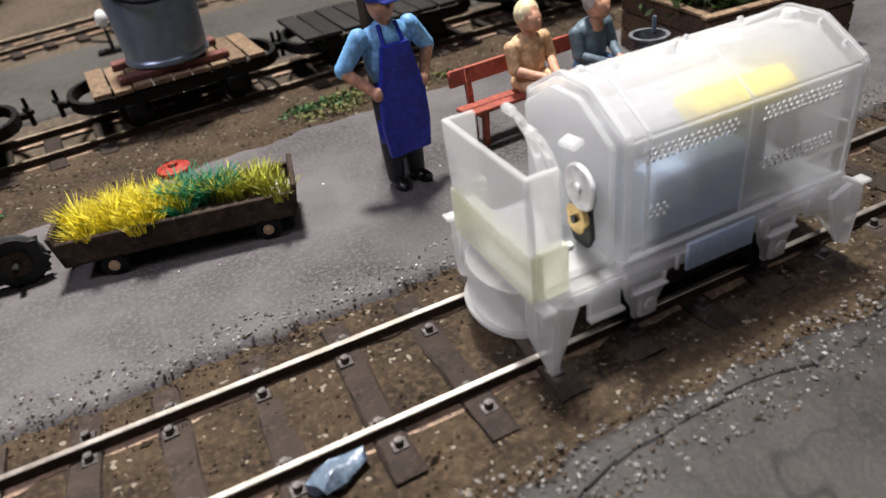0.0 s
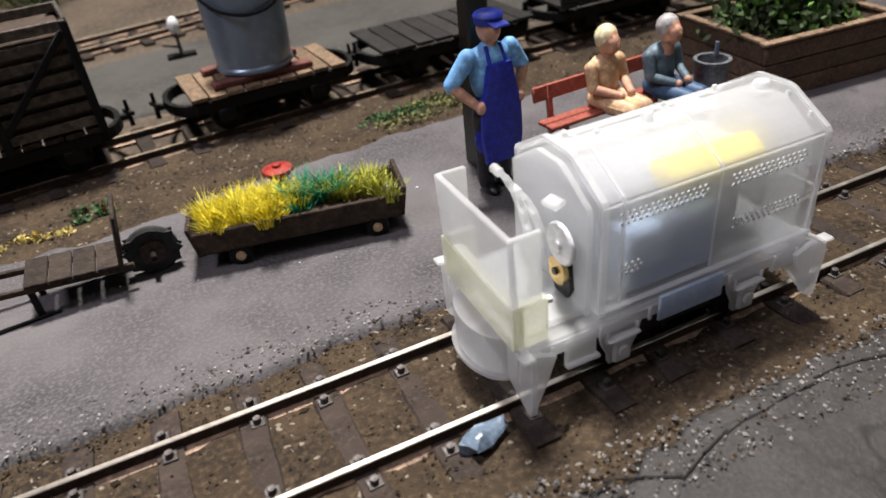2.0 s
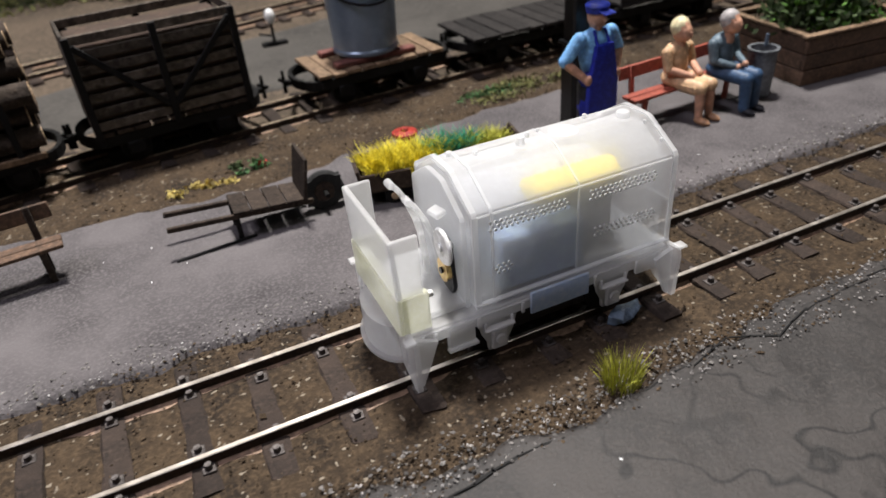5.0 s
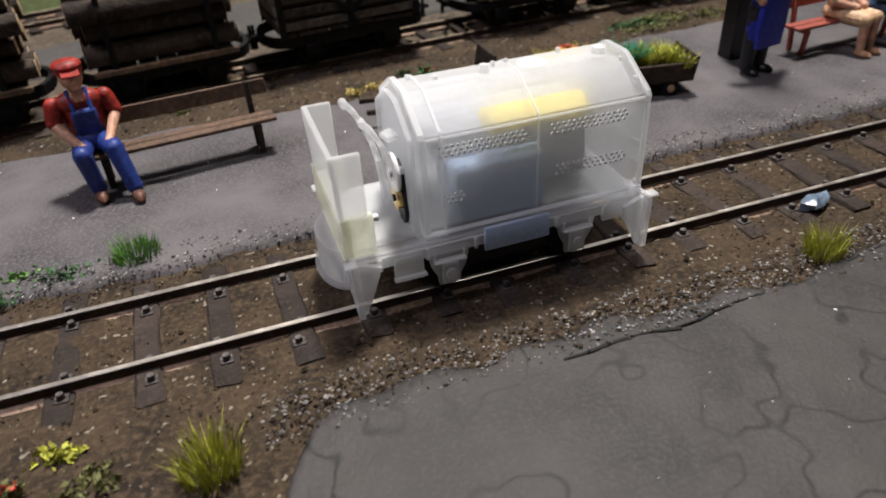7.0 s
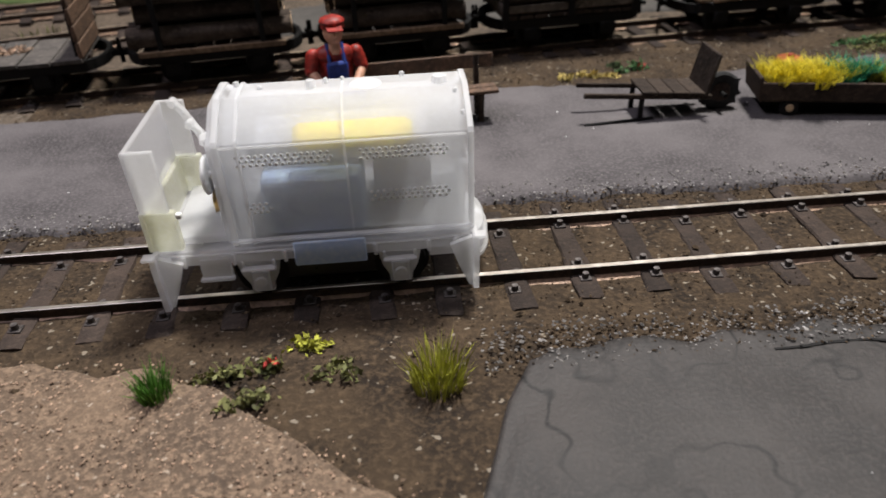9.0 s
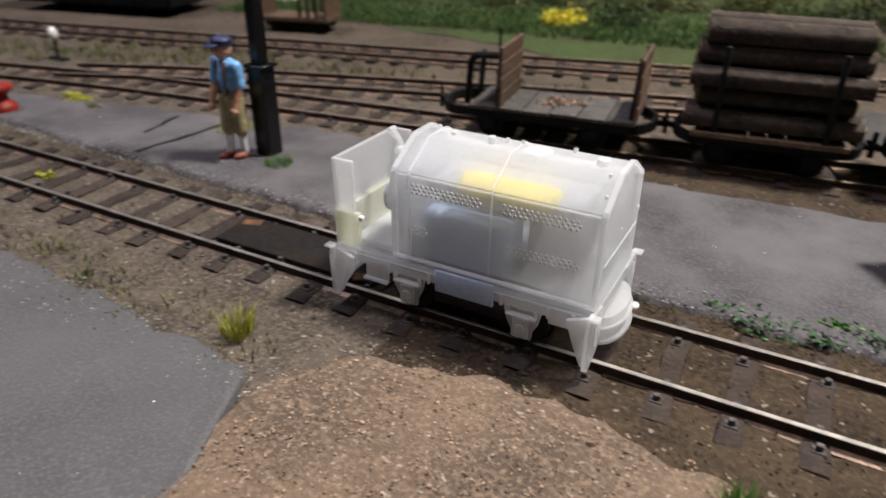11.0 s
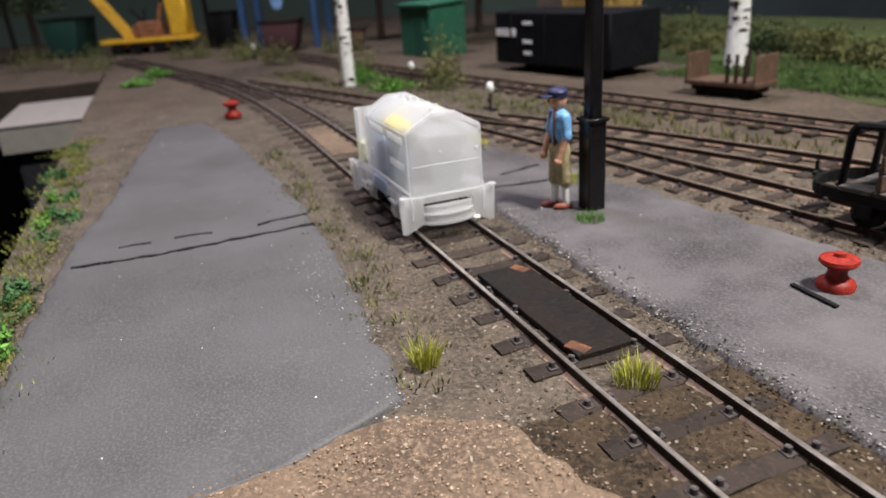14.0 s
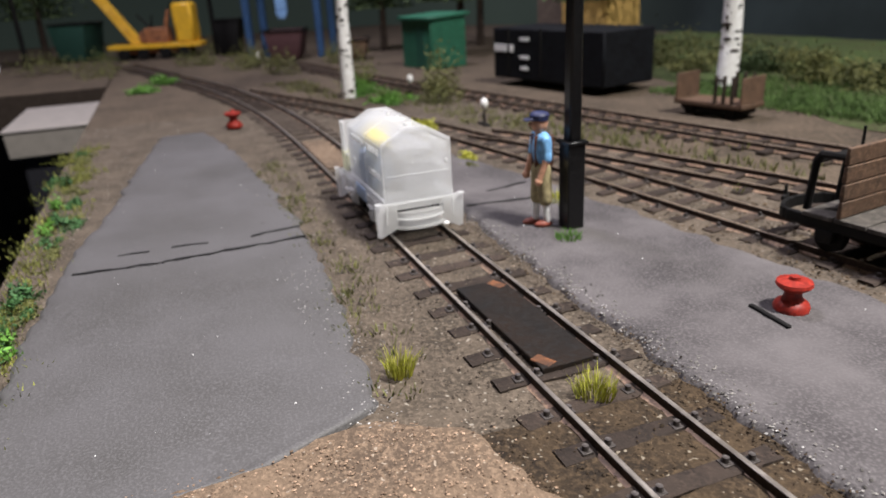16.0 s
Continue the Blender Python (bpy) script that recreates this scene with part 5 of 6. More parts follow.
for k, (x, y, m_, lb) in enumerate(((-4.6, 9.0, PALE_Y, "pale yellow weeds"), (-3.8, 9.1, PALE_Y, "pale yellow weeds"), (-12.3, -2.5, OLIVE, "yellow weeds in the sand"), (-11.9, -2.35, GRASS_Y, "yellow weeds in the sand"), (-12.9, -2.9, OLIVE, "olive weeds in the sand"), (-12.5, -3.5, OLIVE, "olive weeds in the sand"), (-11.4, -2.9, OLIVE, "olive weeds in the sand"))):
    bush("weeds", (x, y, -0.24), (0.55, 0.35, 0.3), 150, 0.07, m_, lb + " on the earth", 60 + k, "weeds")
for x, y in ((-2.35, 9.45), (-12.3, -2.72)):
    bush("red_flower", (x, y, -0.22), (0.16, 0.14, 0.22), 40, 0.06, FLOWER_R, "small red flower on the earth", int(abs(x) * 10), "flower")
# verge along the road and the layout's front edge
v, f = [], []
g = np.random.default_rng(12)
for k in range(270):
    x = g.uniform(-54, -24)
    blades(v, f, (x, -11.6 + 0.3 * math.sin(x * 0.9) + g.normal() * 0.45, -0.25), 12, 0.4, 0.24 * g.uniform(0.3, 1.3), 0.02, 0.6, k)
tagged(raw("grass_verge", v, f, leafmat("verge_blades", (0.2, 0.21, 0.05), (0.11, 0.12, 0.035))), "yellow-green grass verge along the road edge", "grass", kind="stuff")
for k in range(10):
    bush("verge_weeds", (g.uniform(-48, -25), -11.5 + g.normal() * 0.2, -0.3), (g.uniform(0.5, 1.2), 0.5, 0.5), 180, 0.09, MOSS if k % 2 else GRASS_G, "green weeds on the road verge", 80 + k, "weeds")
for k in range(16):
    bush("verge_moss", (g.uniform(-53, -25), -11.45 + g.normal() * 0.35, -0.27), (g.uniform(0.8, 1.6), g.uniform(0.35, 0.7), 0.16), 420, 0.06, (OLIVE, MOSS)[k % 2], "low olive moss mat on the road verge", 140 + k, "moss")
v, f = [], []
for k in range(170):
    x = g.uniform(-44, -22)
    blades(v, f, (x, -3.0 + 0.35 * g.normal() - (0.3 if x > -28 else 0), -0.22), 5, 0.2, 0.22, 0.02, 0.8, 900 + k)
tagged(raw("grass_stubble", v, f, OLIVE), "dry yellow stubble between road and track", "grass", kind="stuff")

# ---- wagons on the back track ----
def wagon(xa, xb, label, fn=BACK, dz=0.0):
    """An empty underframe between xa and xb with rounded ends; returns the thing and its length."""
    xc = (xa + xb) / 2
    a = math.degrees(math.atan2(fn(xb) - fn(xa), xb - xa))
    t = thing("wagon", (xc, fn(xc), dz), a, label, "wagon", "narrow gauge wagons")
    L = xb - xa
    for y in (-1.12, 1.12):
        Shape().box((0, y, 0.82), (L - 1.3, 0.16, 0.32), None, 0.03).done("sole_bar", IRON, t)
    for sx in (-1, 1):
        pts = [(sx * (L / 2 - 0.75 + 0.7 * math.cos(k)), 1.12 * math.sin(k), 0.82) for k in np.linspace(-math.pi / 2, math.pi / 2, 11)]
        s = Shape()
        for p_, q_ in zip(pts, pts[1:]):
            d = Vector(q_) - Vector(p_)
            s.box(((p_[0] + q_[0]) / 2, (p_[1] + q_[1]) / 2, 0.82), (d.length + 0.06, 0.14, 0.3), (0, 0, math.degrees(math.atan2(d.y, d.x))))
        s.done("frame_end", IRON, t)
        s = Shape()
        s.box((sx * (L / 2 + 0.08), 0, 0.8), (0.35, 0.2, 0.16), None, 0.02)
        s.box((sx * (L / 2 + 0.25), 0, 0.9), (0.12, 0.5, 0.12), (0, 0, 20), 0.02)
        s.cyl((sx * (L / 2 + 0.25), 0, 0.5), (sx * (L / 2 + 0.25), 0, 1.25), 0.07, 0.05, 8)
        s.done("coupling", IRON, t)
    for x in (-L * 0.24, L * 0.24):
        w_ = Shape()
        for sy in (-1, 1):
            w_.cyl((x, sy * 0.74, 0.42), (x, sy * 0.98, 0.42), 0.44, 0.42, 20)
        w_.cyl((x, -0.8, 0.42), (x, 0.8, 0.42), 0.09, 0.09, 8)
        w_.done("wheel_set", IRON, t)
        for sy in (-1, 1):
            Shape().box((x, sy * 1.12, 0.5), (0.5, 0.24, 0.4), None, 0.04).done("axle_box", IRON, t)
    return t, L


def deck(t, xa, xb, z, wood, w=0.5, width=2.5):
    n = max(2, int((xb - xa) / w))
    st = (xb - xa) / n
    for k in range(n):
        Shape().box((xa + (k + 0.5) * st, random.uniform(-0.03, 0.03), z + random.uniform(-0.015, 0.015)), (st - 0.05, width, 0.12), (0, 0, random.uniform(-0.8, 0.8)), 0.015).done("deck_plank", wood, t)


random.seed(6)
# flat wagon carrying the zinc tub
t, L = wagon(-0.35, 5.3, "flat wagon with tan plank deck carrying a zinc tub")
deck(t, -2.25, 2.3, 1.08, PLANK)
for y in (-0.75, 0.75):
    Shape().box((-0.05, y, 1.24), (2.9, 0.4, 0.18), None, 0.03).done("packing_beam", mat("red_brown_beam", (0.14, 0.05, 0.04), (0.09, 0.035, 0.03), 0.8, fine=8), t, label="red-brown packing beam")
tub = thing("zinc_tub", (2.45, BACK(2.45), 1.33), 0, "tall zinc tub with bail handle standing on the flat wagon", "tub")
Shape().lathe([(1.05, 0), (1.12, 0.06), (1.12, 0.15), (1.08, 0.2), (1.2, 2.5), (1.27, 2.55), (1.27, 2.65), (1.16, 2.65), (1.0, 0.2)], n=32).done("tub_body", ZINC, tub)
Shape().lathe([(1.2, 2.6), (1.25, 2.72), (0.9, 2.82), (0.05, 2.85)], n=32).done("tub_lid", WHITEP, tub, label="pale tub lid")
Shape().tube([(-1.24 * math.cos(k), -1.26 * abs(math.sin(k)) - 0.02, 2.45 - 0.95 * math.sin(k) * 0.8) for k in np.linspace(0, math.pi, 14)], 0.045, 6).done("bail_handle", IRON, tub)

# slatted peat wagon
t, L = wagon(-7.0, -1.55, "tall slatted dark wooden wagon loaded with brown peat")
deck(t, -2.25, 2.25, 1.06, DARKWOOD)
for y in (-1.2, 1.2):
    for k in range(7):
        Shape().box((0, y, 1.32 + k * 0.4), (4.5, 0.1, 0.25), (0, random.uniform(-0.4, 0.4), 0), 0.02).done("slat", SLATWOOD, t)
    for x in (-2.2, 0, 2.2):
        Shape().box((x, y * 1.07, 2.4), (0.2, 0.1, 2.85), None, 0.015).done("post", IRON, t)
    for sx in (-1, 1):
        Shape().box((sx * 1.1, y * 1.075, 2.55), (2.9, 0.09, 0.16), (0, -sx * 46, 0), 0.015).done("diagonal_brace", IRON, t)
for x in (-2.25, 2.25):
    for k in range(7):
        Shape().box((x, 0, 1.32 + k * 0.4), (0.1, 2.3, 0.3), None, 0.02).done("end_slat", SLATWOOD, t)
Shape().box((0, 0, 2.35), (4.3, 2.2, 2.4), None, 0.05).done("load", mat("peat", (0.05, 0.032, 0.022), (0.03, 0.02, 0.015), 0.95, fine=3, coarse=1.5, bump=1.0), t, label="dark brown peat load")

# log wagons
def log_wagon(xa, xb, seed):
    t, L = wagon(xa, xb, "wagon stacked high with weathered grey-brown logs")
    deck(t, -L / 2 + 0.6, L / 2 - 0.6, 1.06, DARKWOOD)
    # added tan strip that paints the light on the deck's near edge
    Shape().box((0, -1.3, 1.02), (L - 1.0, 0.14, 0.16), None, 0.02).done("edge_beam", PLANK, t)
    r = random.Random(seed)
    z = 1.12
    for n in (4, 3, 4, 3, 3):
        rad = 0.33
        for k in range(n):
            y = (k - (n - 1) / 2) * 0.66
            q = rad * r.uniform(0.88, 1.08)
            h = L / 2 - 0.4 + r.uniform(-0.2, 0.15)
            s = Shape()
            s.cyl((-h, y + r.uniform(-0.06, 0.06), z + rad), (h, y + r.uniform(-0.06, 0.06), z + rad), q, q * r.uniform(0.85, 1.0), 14, 0.03)
            s.mi = 1
            for sx in (-1, 1):
                s.cyl((sx * (h + 0.005), y, z + rad), (sx * (h + 0.02), y, z + rad), q * 0.8, q * 0.78, 12)
            s.done("log", [LOGBARK, LOGEND], t)
        z += 0.6
    for x in (-L * 0.28, L * 0.28):
        for y in (-1.28, 1.28):
            Shape().box((x, y, 2.2), (0.16, 0.12, 2.7), None, 0.02).done("stake", IRON, t)


log_wagon(-12.35, -7.35, 3)
log_wagon(-18.1, -12.85, 8)

# wagon with two end boards
t, L = wagon(-25.6, -18.55, "empty flat wagon with brown end boards and a brake stand")
deck(t, -2.4, 3.0, 1.0, mat("worn_grey_deck", (0.075, 0.066, 0.058), (0.04, 0.036, 0.032), 0.9, fine=6, bump=0.4), 0.9)
for x in (-1.35, 2.95):
    for k in range(4):
        Shape().box((x, 0, 1.3 + k * 0.48), (0.12, 2.5, 0.45), (0, 3, 0), 0.02).done("end_plank", BENCHWOOD, t)
    for y in (-0.9, 0.9):
        Shape().box((x - 0.12, y, 1.9), (0.12, 0.16, 2.1), (0, 3, 0), 0.015).done("strut", IRON, t)
Shape().tube([(-2.6, -0.7, 0.95), (-2.5, -0.7, 2.35), (-2.35, -0.7, 2.55), (-1.5, -0.7, 2.6), (-1.4, -0.7, 2.4)], 0.11, 8).done("brake_stand", IRON, t)
Shape().tube([(-2.6, 0.7, 0.95), (-2.5, 0.7, 2.35), (-2.5, -0.7, 2.35)], 0.1, 8).done("brake_rail", IRON, t)
Shape().cyl((-1.75, 0, 1.0), (-1.75, 0, 3.3), 0.05, 0.04, 8).done("brake_spindle", IRON, t)
bush("sawdust", (-21.6, BACK(-21.6), 1.07), (0.8, 0.6, 0.1), 500, 0.06, SANDSTONE, "thin heap of sawdust on the wagon deck", 5, "sawdust")

# dark flat wagons to the right
t, L = wagon(5.6, 11.6, "empty flat wagon with dark grey plank deck")
TARRED = vary(mat("tarred_deck_wood", (0.022, 0.0195, 0.018), (0.011, 0.01, 0.0095), 0.8, fine=9, coarse=2, bump=0.6, spec=0.2), 0.3)
deck(t, -2.7, 2.7, 1.15, TARRED, 0.55, 2.8)
t, L = wagon(12.0, 18.6, "dark flat wagon with a low box body")
deck(t, -2.9, 2.9, 1.15, TARRED, 0.6, 2.7)
for y in (-1.25, 1.25):
    for k in range(3):
        Shape().box((0, y, 1.45 + k * 0.45), (5.8, 0.1, 0.42), None, 0.02).done("side_plank", TARRED, t)

# ---- behind the tracks ----
def switch_lantern(at):
    t = thing("switch_lantern", at, 0, "white round switch lantern on a dark stand", "signal", "switch lanterns")
    s = Shape()
    s.box((0, 0, 0.08), (1.1, 0.4, 0.16), None, 0.03)
    s.cyl((0, 0, 0.1), (0, 0, 1.0), 0.07, 0.06, 8)
    s.cyl((0, 0, 0.4), (-0.6, 0.1, 0.55), 0.05, 0.05, 6)
    s.done("stand", IRON, t)
    Shape().ball((0, 0, 1.25), (0.22, 0.22, 0.32), seg=16).done("lamp_globe", WHITEP, t)


for at in ((0.9, 21.5, -0.25), (-46.6, 9.6, -0.3), (-60.0, 9.8, -0.3), (-92, 3, -0.3)):
    switch_lantern(at)

# black box wagon with white plates
t = thing("black_box_wagon", (-56.5, 21.3, 0), 13, "black steel box wagon with small white plates", "wagon")
Shape().box((-0.3, 0, 2.1), (11.6, 5.0, 3.7), None, 0.1).done("body", mat("matt_black_steel", (0.006, 0.007, 0.009), (0.003, 0.003, 0.004), 0.75, fine=4, bump=0.2, spec=0.15), t)
Shape().box((-0.3, 0, 0.45), (10.6, 2.6, 0.5), None, 0.05).done("underframe", IRON, t)
for x in (-4, 4):
    w_ = Shape()
    for sy in (-1, 1):
        w_.cyl((x, sy * 0.74, 0.3), (x, sy * 1.0, 0.3), 0.6, 0.58, 18)
    w_.done("wheel_set", IRON, t)
for x, z, w_ in ((-4.8, 2.5, 2.2), (-2.4, 3.2, 1.0), (-2.4, 1.9, 1.0), (-2.4, 1.1, 0.8)):
    Shape().box((x, -2.53, z), (w_, 0.06, 0.55 if w_ > 2 else 0.25), None, 0.01).done("plate", WHITEP, t, label="small white plate")
for x in (-4.2, -0.6, 3.4):
    Shape().box((x, -2.54, 2.3), (0.2, 0.1, 3.4), None, 0.02).done("rib", IRON, t)

t = thing("stake_wagon", (-41.6, 21.6, -0.3), 14, "small brown wagon with wooden stakes in the meadow", "wagon")
Shape().box((0, 0, 0.8), (6.0, 2.6, 0.3), None, 0.05).done("deck", BENCHWOOD, t)
Shape().box((0, 0, 0.5), (5.4, 1.6, 0.4), None, 0.05).done("underframe", IRON, t)
for x in (-1.8, 1.8):
    w_ = Shape()
    for sy in (-1, 1):
        w_.cyl((x, sy * 0.74, 0.4), (x, sy * 1.0, 0.4), 0.42, 0.4, 16)
    w_.done("wheel_set", IRON, t)
for x in (-2.8, 2.8):
    Shape().box((x, 0, 1.7), (0.15, 2.6, 1.6), None, 0.03).done("end_board", BENCHWOOD, t)
for x in (0.6, 1.3, 2.0):
    for y in (-1.2, 1.2):
        Shape().box((x, y, 1.7), (0.22, 0.18, 1.7), None, 0.02).done("stake", DARKWOOD, t)
t.scale = (0.72, 0.8, 0.9)


def birch(at, r, h, lean, seed, label):
    t = thing("birch_tree", at, 0, label, "tree", "birch trees")
    s = Shape()
    rr = random.Random(seed)
    pts = [(lean * k / 8 * 2 + rr.uniform(-0.12, 0.12), rr.uniform(-0.12, 0.12), h * k / 8) for k in range(9)]
    for k, (p_, q_) in enumerate(zip(pts, pts[1:])):
        s.cyl(p_, q_, r * (1 - 0.07 * k), r * (1 - 0.07 * (k + 1)), 12)
    for k in range(6):
        a = rr.uniform(0, 6.28)
        b_ = Vector(pts[4 + k % 4])
        s.cyl(b_, b_ + Vector((3 * math.cos(a), 3 * math.sin(a), 2.5)), r * 0.3, r * 0.08, 6)
    s.done("trunk", BIRCH, t)
    s = Shape()
    for k in range(70):
        z, a = h * rr.uniform(0.01, 0.6), rr.uniform(0, 6.28)
        q_ = r * (1 - 0.07 * z * 8 / h) * 0.97
        i = int(z * 8 / h)
        c_ = Vector(pts[i]).lerp(Vector(pts[i + 1]), z * 8 / h - i)
        s.ball((c_.x + q_ * math.cos(a), c_.y + q_ * math.sin(a), z), (0.06, r * rr.uniform(0.15, 0.45), rr.uniform(0.05, 0.16)), (0, 0, math.degrees(a)), 8)
    tagged(s.done("bark_scars", DARKWOOD, t, label="dark scars in the bark"), kind="stuff")
    v_, f_ = leaf_cloud((6, 6, 5), 1400, 0.3, seed)
    ob_ = raw("crown", v_, f_, OLIVE)
    ob_.parent = t
    ob_.matrix_basis = pose(0, 0, h * 0.72 * CM)


birch((-62.6, 5.9, -0.3), 0.52, 22, -0.25, 4, "white birch with peeling bark beside the track")
birch((-48.3, 28.4, -0.2), 0.72, 22, 0.15, 9, "stout white birch with dark scars in the meadow")
birch((-116, -27.0, -0.3), 0.5, 22, 0.1, 14, "slim white birch near the crane")


def leafy_tree(at, h, r, seed):
    t = thing("tree", at, 0, "dark leafy tree in front of the backdrop", "tree", "background trees")
    s = Shape()
    rr = random.Random(seed)
    s.cyl((0, 0, 0), (0.2, 0.1, h * 0.5), 0.5, 0.35, 10)
    s.cyl((0.2, 0.1, h * 0.5), (0, 0, h * 0.9), 0.35, 0.12, 8)
    for k in range(7):
        a = rr.uniform(0, 6.28)
        z = h * rr.uniform(0.35, 0.75)
        s.cyl((0.1, 0, z), (r * 0.7 * math.cos(a), r * 0.7 * math.sin(a), z + 2), 0.16, 0.05, 6)
    s.done("trunk", DARKWOOD, t)
    v_, f_ = leaf_cloud((r, r, h * 0.6), 2200, 0.32, seed)
    ob_ = raw("crown", v_, f_, DARKLEAF)
    ob_.parent = t
    ob_.matrix_basis = pose(0, 0, h * 0.38 * CM)


for k, (x, y, h_, r_) in enumerate(((-84, 24, 16, 5), (-92, 30, 18, 6), (-70, 33, 15, 5), (-100, 20, 14, 4), (-125, -22, 16, 5), (-30, 40, 14, 5), (16, 40, 12, 6))):
    leafy_tree((x, y, -0.3), h_, r_, k + 2)

# green hut
t = thing("green_hut", (-77.5, 18.4, -0.3), 14, "small dark green wooden hut with a flat roof", "hut")
for k in range(9):
    Shape().box((-2.24 + k * 0.56, -2.0, 2.3), (0.53, 0.14, 4.6), None, 0.03).done("wall_board", GREENP, t)
for c_, s_ in (((0, 2.0, 2.3), (5.0, 0.14, 4.6)), ((-2.5, 0, 2.3), (0.14, 3.86, 4.6)), ((2.5, 0, 2.3), (0.14, 3.86, 4.6))):
    Shape().box(c_, s_, None, 0.03).done("wall", GREENP, t)
Shape().box((0, 0, 4.78), (5.7, 4.8, 0.3), (3, 0, 0), 0.05).done("roof", GREENP, t)
Shape().box((0.8, -2.1, 1.9), (1.4, 0.1, 3.6), None, 0.03).done("door", paint("dark_green_door", (0.02, 0.09, 0.06)), t)

# yellow crane
RUSTY = mat("rusty_engine", (0.3, 0.12, 0.05), (0.12, 0.05, 0.03), 0.8, fine=3)
t = thing("excavator_crane", (-117.5, -7.2, -0.3), 70, "small yellow lattice crane with rust-red engine on wheels", "crane")
Shape().box((0, 0, 1.7), (12.6, 3.2, 0.55), None, 0.06).done("platform", YELLOWP, t)
Shape().box((-0.5, 0, 1.1), (9.5, 1.8, 0.7), None, 0.05).done("undercarriage", RUSTY, t, label="rust-red undercarriage")
for x in (-4.2, -1.6, 1.4, 3.9):
    for y in (-1.5, 1.5):
        Shape().cyl((x, y - 0.25, 0.75), (x, y + 0.25, 0.75), 0.75, 0.75, 18, 0.06).done("wheel", IRON, t)
cab_ = Shape().box((4.4, 0, 4.5), (2.7, 3.0, 5.2), None, 0.35).done("cab", YELLOWP, t)
# black panel on the closed cab paints the shade of its open side
Shape().box((3.02, 0, 4.6), (0.06, 2.0, 3.4), None, 0.02).done("opening", IRON, cab_)
s = Shape()
s.box((0.4, 0, 3.0), (3.2, 2.2, 2.0), None, 0.15)
s.cyl((1.6, -0.6, 3.6), (2.4, -0.6, 6.2), 0.3, 0.25, 10)
s.cyl((-1.3, -0.9, 2.9), (-1.3, 0.9, 2.9), 0.8, 0.8, 16, 0.05)
s.done("engine", RUSTY, t, label="rust-orange engine")
s = Shape()
s.cyl((-0.5, 0.2, 3.9), (-2.2, 0.2, 5.8), 0.18, 0.14, 8)
s.cyl((-0.5, 0.2, 3.9), (-0.2, 0.2, 5.6), 0.16, 0.12, 8)
s.cyl((1.2, 0.4, 4.0), (2.7, 0.4, 7.2), 0.2, 0.14, 8)
s.done("winch_frame", IRON, t)
s = Shape()
for y in (-0.6, 0.6):
    for o in (0, 0.9):
        s.cyl((-3.0 + o, y, 2.0), (-13.5 + o, y * 0.6, 17.5), 0.2, 0.16, 8)
    for k in range(12):
        u, w_ = k / 12, (k + 1) / 12
        s.cyl((-3.0 - 10.5 * u + 0.9 * (k % 2), y, 2 + 15.5 * u), (-3.0 - 10.5 * w_ + 0.9 * ((k + 1) % 2), y, 2 + 15.5 * w_), 0.12, 0.12, 6)
s.done("jib", YELLOWP, t)

# blue gantry and dark tubs by it
t = thing("blue_gantry", (-101.5, 8.6, -0.3), 69, "tall blue steel gantry with four legs", "gantry")
for x in (-4.3, 4.3):
    for y in (-1.6, 1.6):
        Shape().box((x + y * 0.35, y, 7.5), (0.85, 0.85, 15), None, 0.08).done("leg", BLUEP, t)
for x in (-4.3, 4.3):
    Shape().box((x, 0, 15.4), (1.1, 4.6, 0.9), None, 0.08).done("cross_beam", BLUEP, t)
for y in (-1.6, 1.6):
    Shape().box((0, y, 16.3), (11.5, 1.0, 0.9), None, 0.08).done("runner_beam", BLUEP, t)
s = Shape()
s.box((-0.9, 0, 10.5), (1.5, 0.7, 10.0), None, 0.1)
s.prism([(-1.65, 5.5), (-0.15, 5.5), (-0.5, 4.6), (-1.3, 4.6)], "y", -0.35, 0.35, 0.05)
s.done("hoist_block", paint("pale_blue_steel", (0.2, 0.36, 0.62)), t, label="pale blue hoist block hanging from the gantry")
for k, (x, y, sx, sy, sz, m_, lb) in enumerate(((-99.5, 7.6, 4.6, 4.6, 3.4, paint("oxide_brown", (0.07, 0.03, 0.032), 0.8), "oxide brown loading tub under the gantry"), (-92, 14.2, 3.0, 3.4, 2.2, BENCHWOOD, "small brown loading tub beside the tracks"), (-113, 2.2, 3.4, 3.0, 4.6, IRON, "black loading tub beside the tracks"), (-124, -17.4, 5.0, 6.0, 5.0, paint("bottle_green", (0.012, 0.05, 0.035), 0.7), "dark green loading hopper beside the crane"))):
    t = thing("skip_tub", (x, y, -0.3), 69, lb, "tub")
    s = Shape()
    s.prism([(-sx * 0.35, 0.3), (sx * 0.35, 0.3), (sx * 0.5, sz), (-sx * 0.5, sz)], "y", -sy / 2, sy / 2, 0.06)
    s.box((0, 0, 0.2), (sx * 0.6, sy * 0.8, 0.4), None, 0.03)
    s.done("tub_body", m_, t)
    s = Shape()
    for y_ in (-sy / 2, sy / 2):
        s.box((0, y_, sz), (sx * 1.04, 0.2, 0.25), None, 0.03)
    for x_ in (-sx / 2, sx / 2):
        s.box((x_, 0, sz), (0.2, sy * 1.02, 0.25), None, 0.03)
    s.done("rim", IRON, t)
for x, y in ((-115, 0.3), (-118, -23.6)):
    tagged(Shape().cyl((x, y, -0.3), (x, y, 22), 0.32, 0.24, 10).done("mast", IRON), "thin dark mast beside the tracks", "mast")

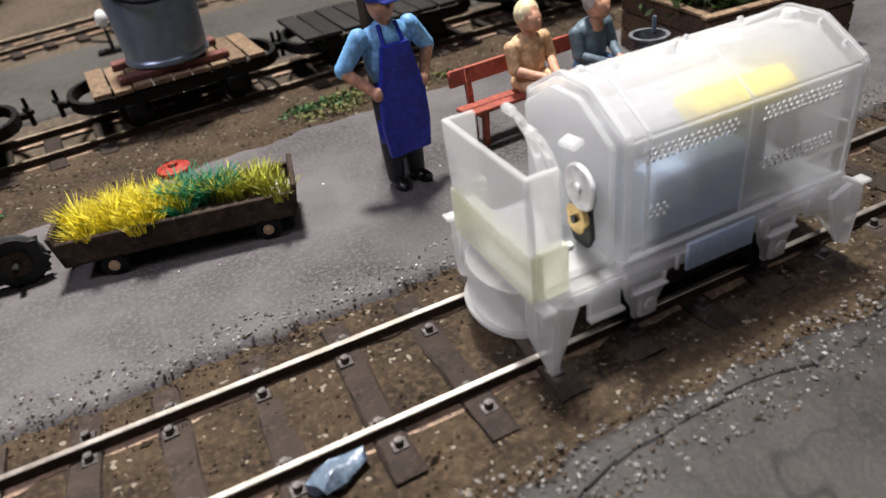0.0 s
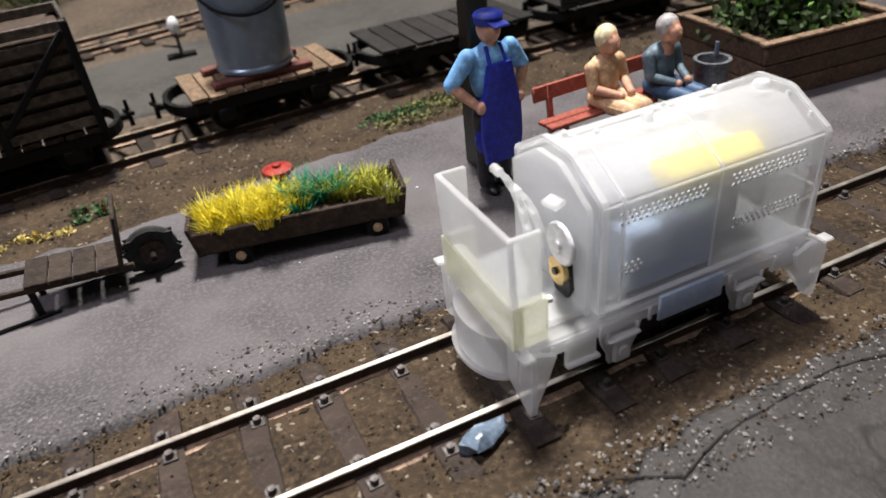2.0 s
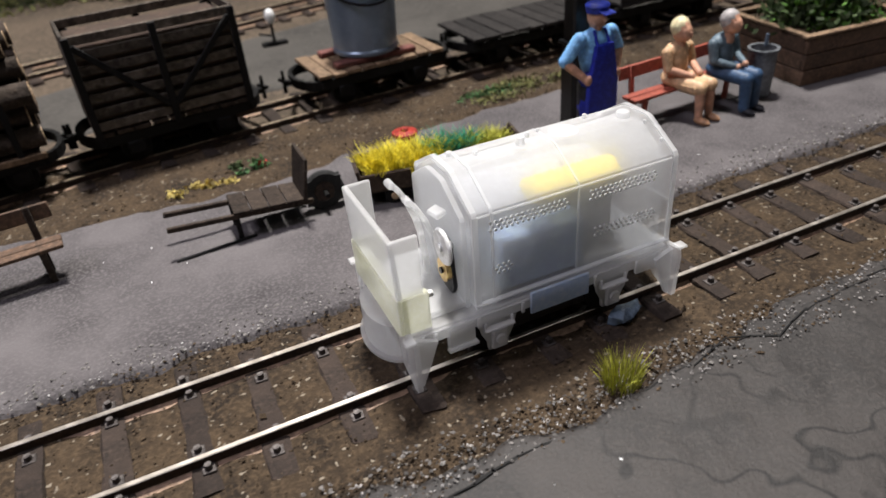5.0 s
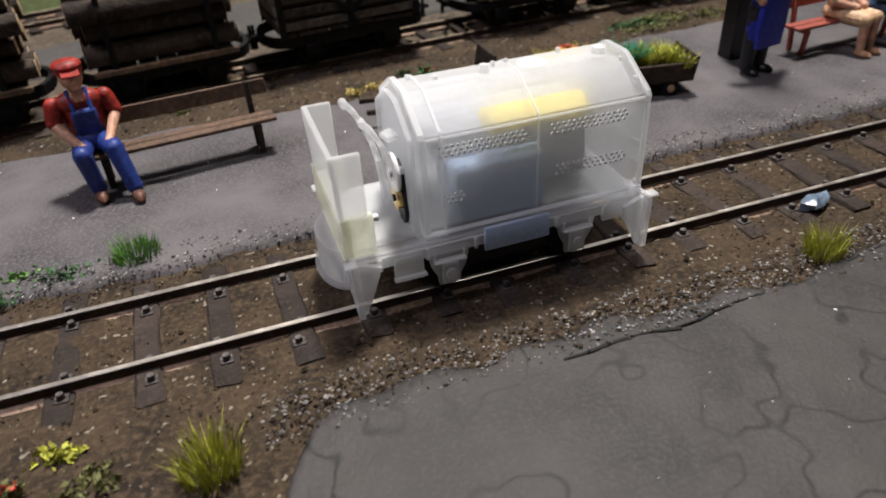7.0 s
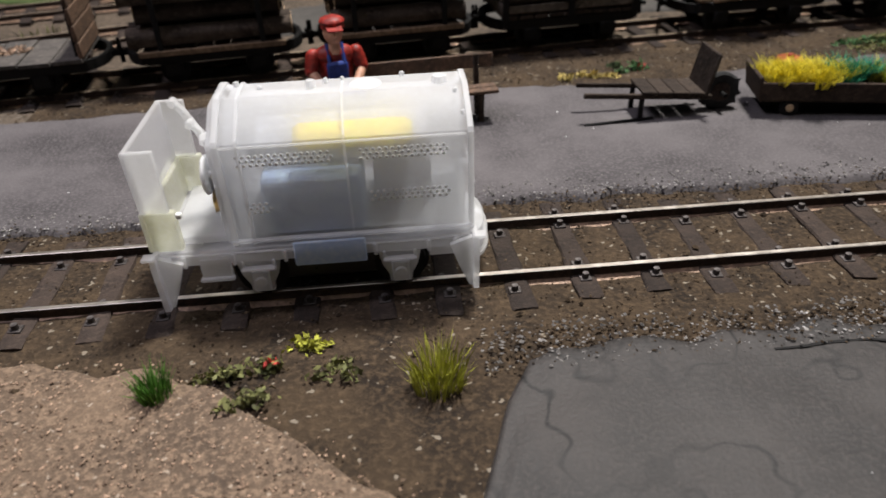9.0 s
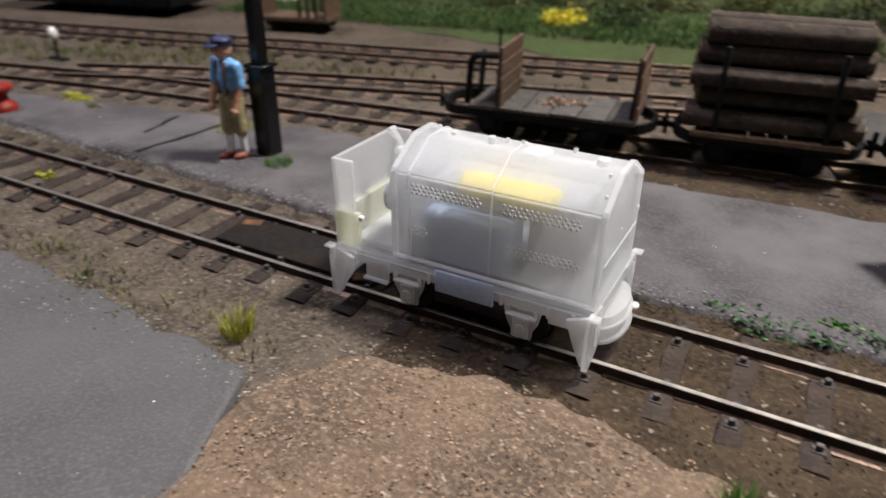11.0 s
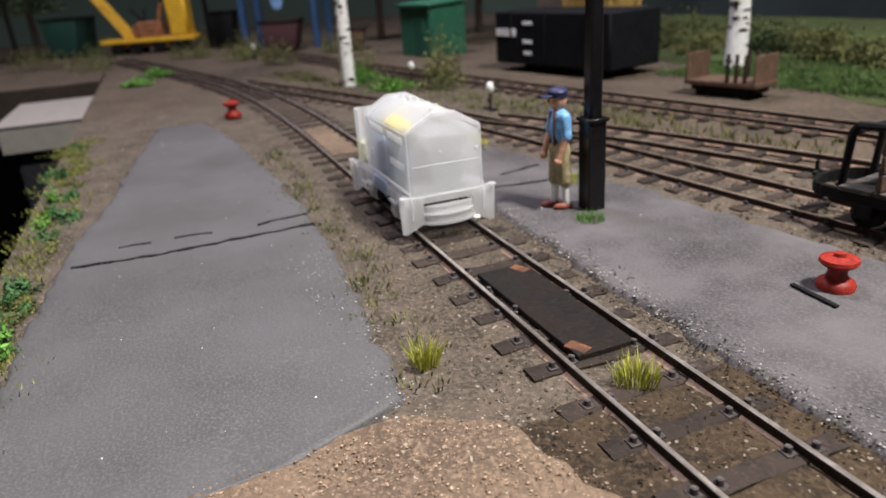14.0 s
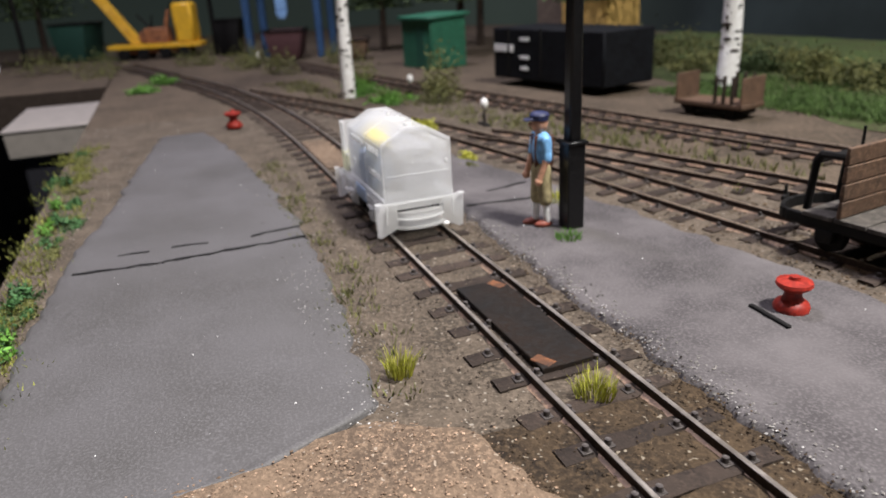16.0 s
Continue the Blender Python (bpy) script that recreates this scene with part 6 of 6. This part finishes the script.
# ochre building behind the black wagon
t = thing("ochre_house", (-72, 34, 0.0), 20, "ochre yellow plastered house in front of the backdrop", "house")
OCHRE = paint("ochre_plaster", (0.62, 0.4, 0.13), 0.85)
for c_, s_ in (((0, -2.5, 6), (5.4, 0.3, 12.0)), ((0, 2.5, 6), (5.4, 0.3, 12.0)), ((2.55, 0, 6), (0.3, 4.7, 12.0)), ((-2.55, 0, 6), (0.3, 4.7, 12.0))):
    Shape().box(c_, s_, None, 0.03).done("wall", OCHRE, t)
Shape().prism([(-3.2, 12.0), (3.2, 12.0), (0, 14.6)], "x", -3.2, 3.2, 0.05).done("roof", paint("slate_roof", (0.09, 0.08, 0.08), 0.8), t)
Shape().box((-4.6, 0, 5), (3.6, 4.2, 10), None, 0.06).done("annexe", paint("grey_brown_boards", (0.13, 0.1, 0.08), 0.8), t, label="grey-brown boarded annexe")

# undergrowth and meadow
g = np.random.default_rng(77)
for k in range(46):
    x = g.uniform(-66, 8)
    bush("undergrowth", (x, 33.5 + 0.12 * x + g.uniform(0, 6) + 3, 0.2), (g.uniform(1.6, 3.4), 1.6, g.uniform(1.4, 2.4)), 900, 0.13, (OLIVE, DARKLEAF, OLIVE)[k % 3], "scrubby olive undergrowth before the backdrop", 200 + k)
for k, (x, y, r_, h_, m_) in enumerate(((-56, 10.5, 2.2, 2.6, OLIVE), (-59, 12.0, 2.0, 3.4, OLIVE), (-64, 6.8, 2.2, 1.2, GRASS_G), (-69, 8.5, 2.5, 2.4, OLIVE), (-58, 7.5, 2, 0.9, GRASS_G), (-84, 4, 3, 2.2, OLIVE), (-92, 1, 3, 2, OLIVE), (-102, -3, 3, 1.8, OLIVE), (-100, 3, 3, 2.4, OLIVE), (-98, -14, 4, 2.4, OLIVE), (-106, -20, 4, 2.6, OLIVE), (-120, -14, 4, 2.6, DARKLEAF), (-118, 0, 3.5, 2.4, OLIVE), (-90, 12, 3, 3, OLIVE), (-44, 33, 3, 2.6, OLIVE), (-36, 34.5, 3, 2.6, OLIVE), (-66, 27, 4, 3, DARKLEAF), (-60, 29, 4, 3.4, OLIVE), (-28.5, 29.5, 1.5, 1.3, FLOWER_Y), (-25, 31, 2.0, 1.8, DARKLEAF), (-84, -7.5, 2, 0.8, GRASS_G), (-78, -9, 2, 0.6, GRASS_G), (-48, 6.2, 1.2, 0.5, GRASS_Y))):
    bush("undergrowth", (x, y, -0.35), (r_, r_ * 0.8, h_), 800, 0.14, m_, "scrubby bush on the rough ground", 300 + k)
v, f = [], []
for k in range(2600):
    x = g.uniform(-50, -12)
    y = 26.5 + 0.13 * x + abs(g.normal()) * 4 + 3.5
    blades(v, f, (x, y, -0.2 + max(0, (y - 27 - 0.05 * x) * 0.045)), 6, 0.7, 0.3, 0.04, 0.6, 5000 + k)
tagged(raw("meadow_grass", v, f, leafmat("meadow_blades", (0.075, 0.13, 0.035), (0.05, 0.085, 0.026))), "bright green meadow grass behind the tracks", "grass", kind="stuff")
v, f = [], []
for k in range(520):
    x = g.uniform(-75, -20)
    y = (BACK(x) + HIND(x)) / 2 + g.normal() * 1.2
    if abs(y - SIDE(x)) > 1.5:
        blades(v, f, (x, y, -0.32), 6, 0.5, 0.4, 0.04, 0.7, 9000 + k)
tagged(raw("dry_grass", v, f, OLIVE), "thin dry grass between the rear tracks", "grass", kind="stuff")

# beside the layout: box on an added stand, black for the darkness below
t = thing("storage_box", (-77.5, -15.75, -3.5), 0, "plain beige cardboard box beside the layout", "box")
Shape().box((0, 0, 1.0), (13, 6.4, 2.0), None, 0.08).done("box_body", CARD, t)
Shape().box((0, 0, 2.05), (13.3, 6.7, 0.12), None, 0.03).done("lid", CARD, t)
tagged(Shape().box((-77.5, -15.75, -54.35), (11, 5.2, 101.6), None, 0.2).done("dark_stand", DARKCLOTH), "added black stand filling the darkness under the cardboard box", "stand")


def motions():
    steps = [k / 10 for k in range(161)]
    walk(LOCO, [(t, pose(loco_x(t) * CM, 0, 0)) for t in steps])
    for w_, x in zip(WHEELS, (-1.02, 1.35)):
        walk(w_, [(t, pose(x * CM, 0, 0.45 * CM, 0, math.degrees((loco_x(t) - 7.7) / 0.45), 0)) for t in steps])


motions()
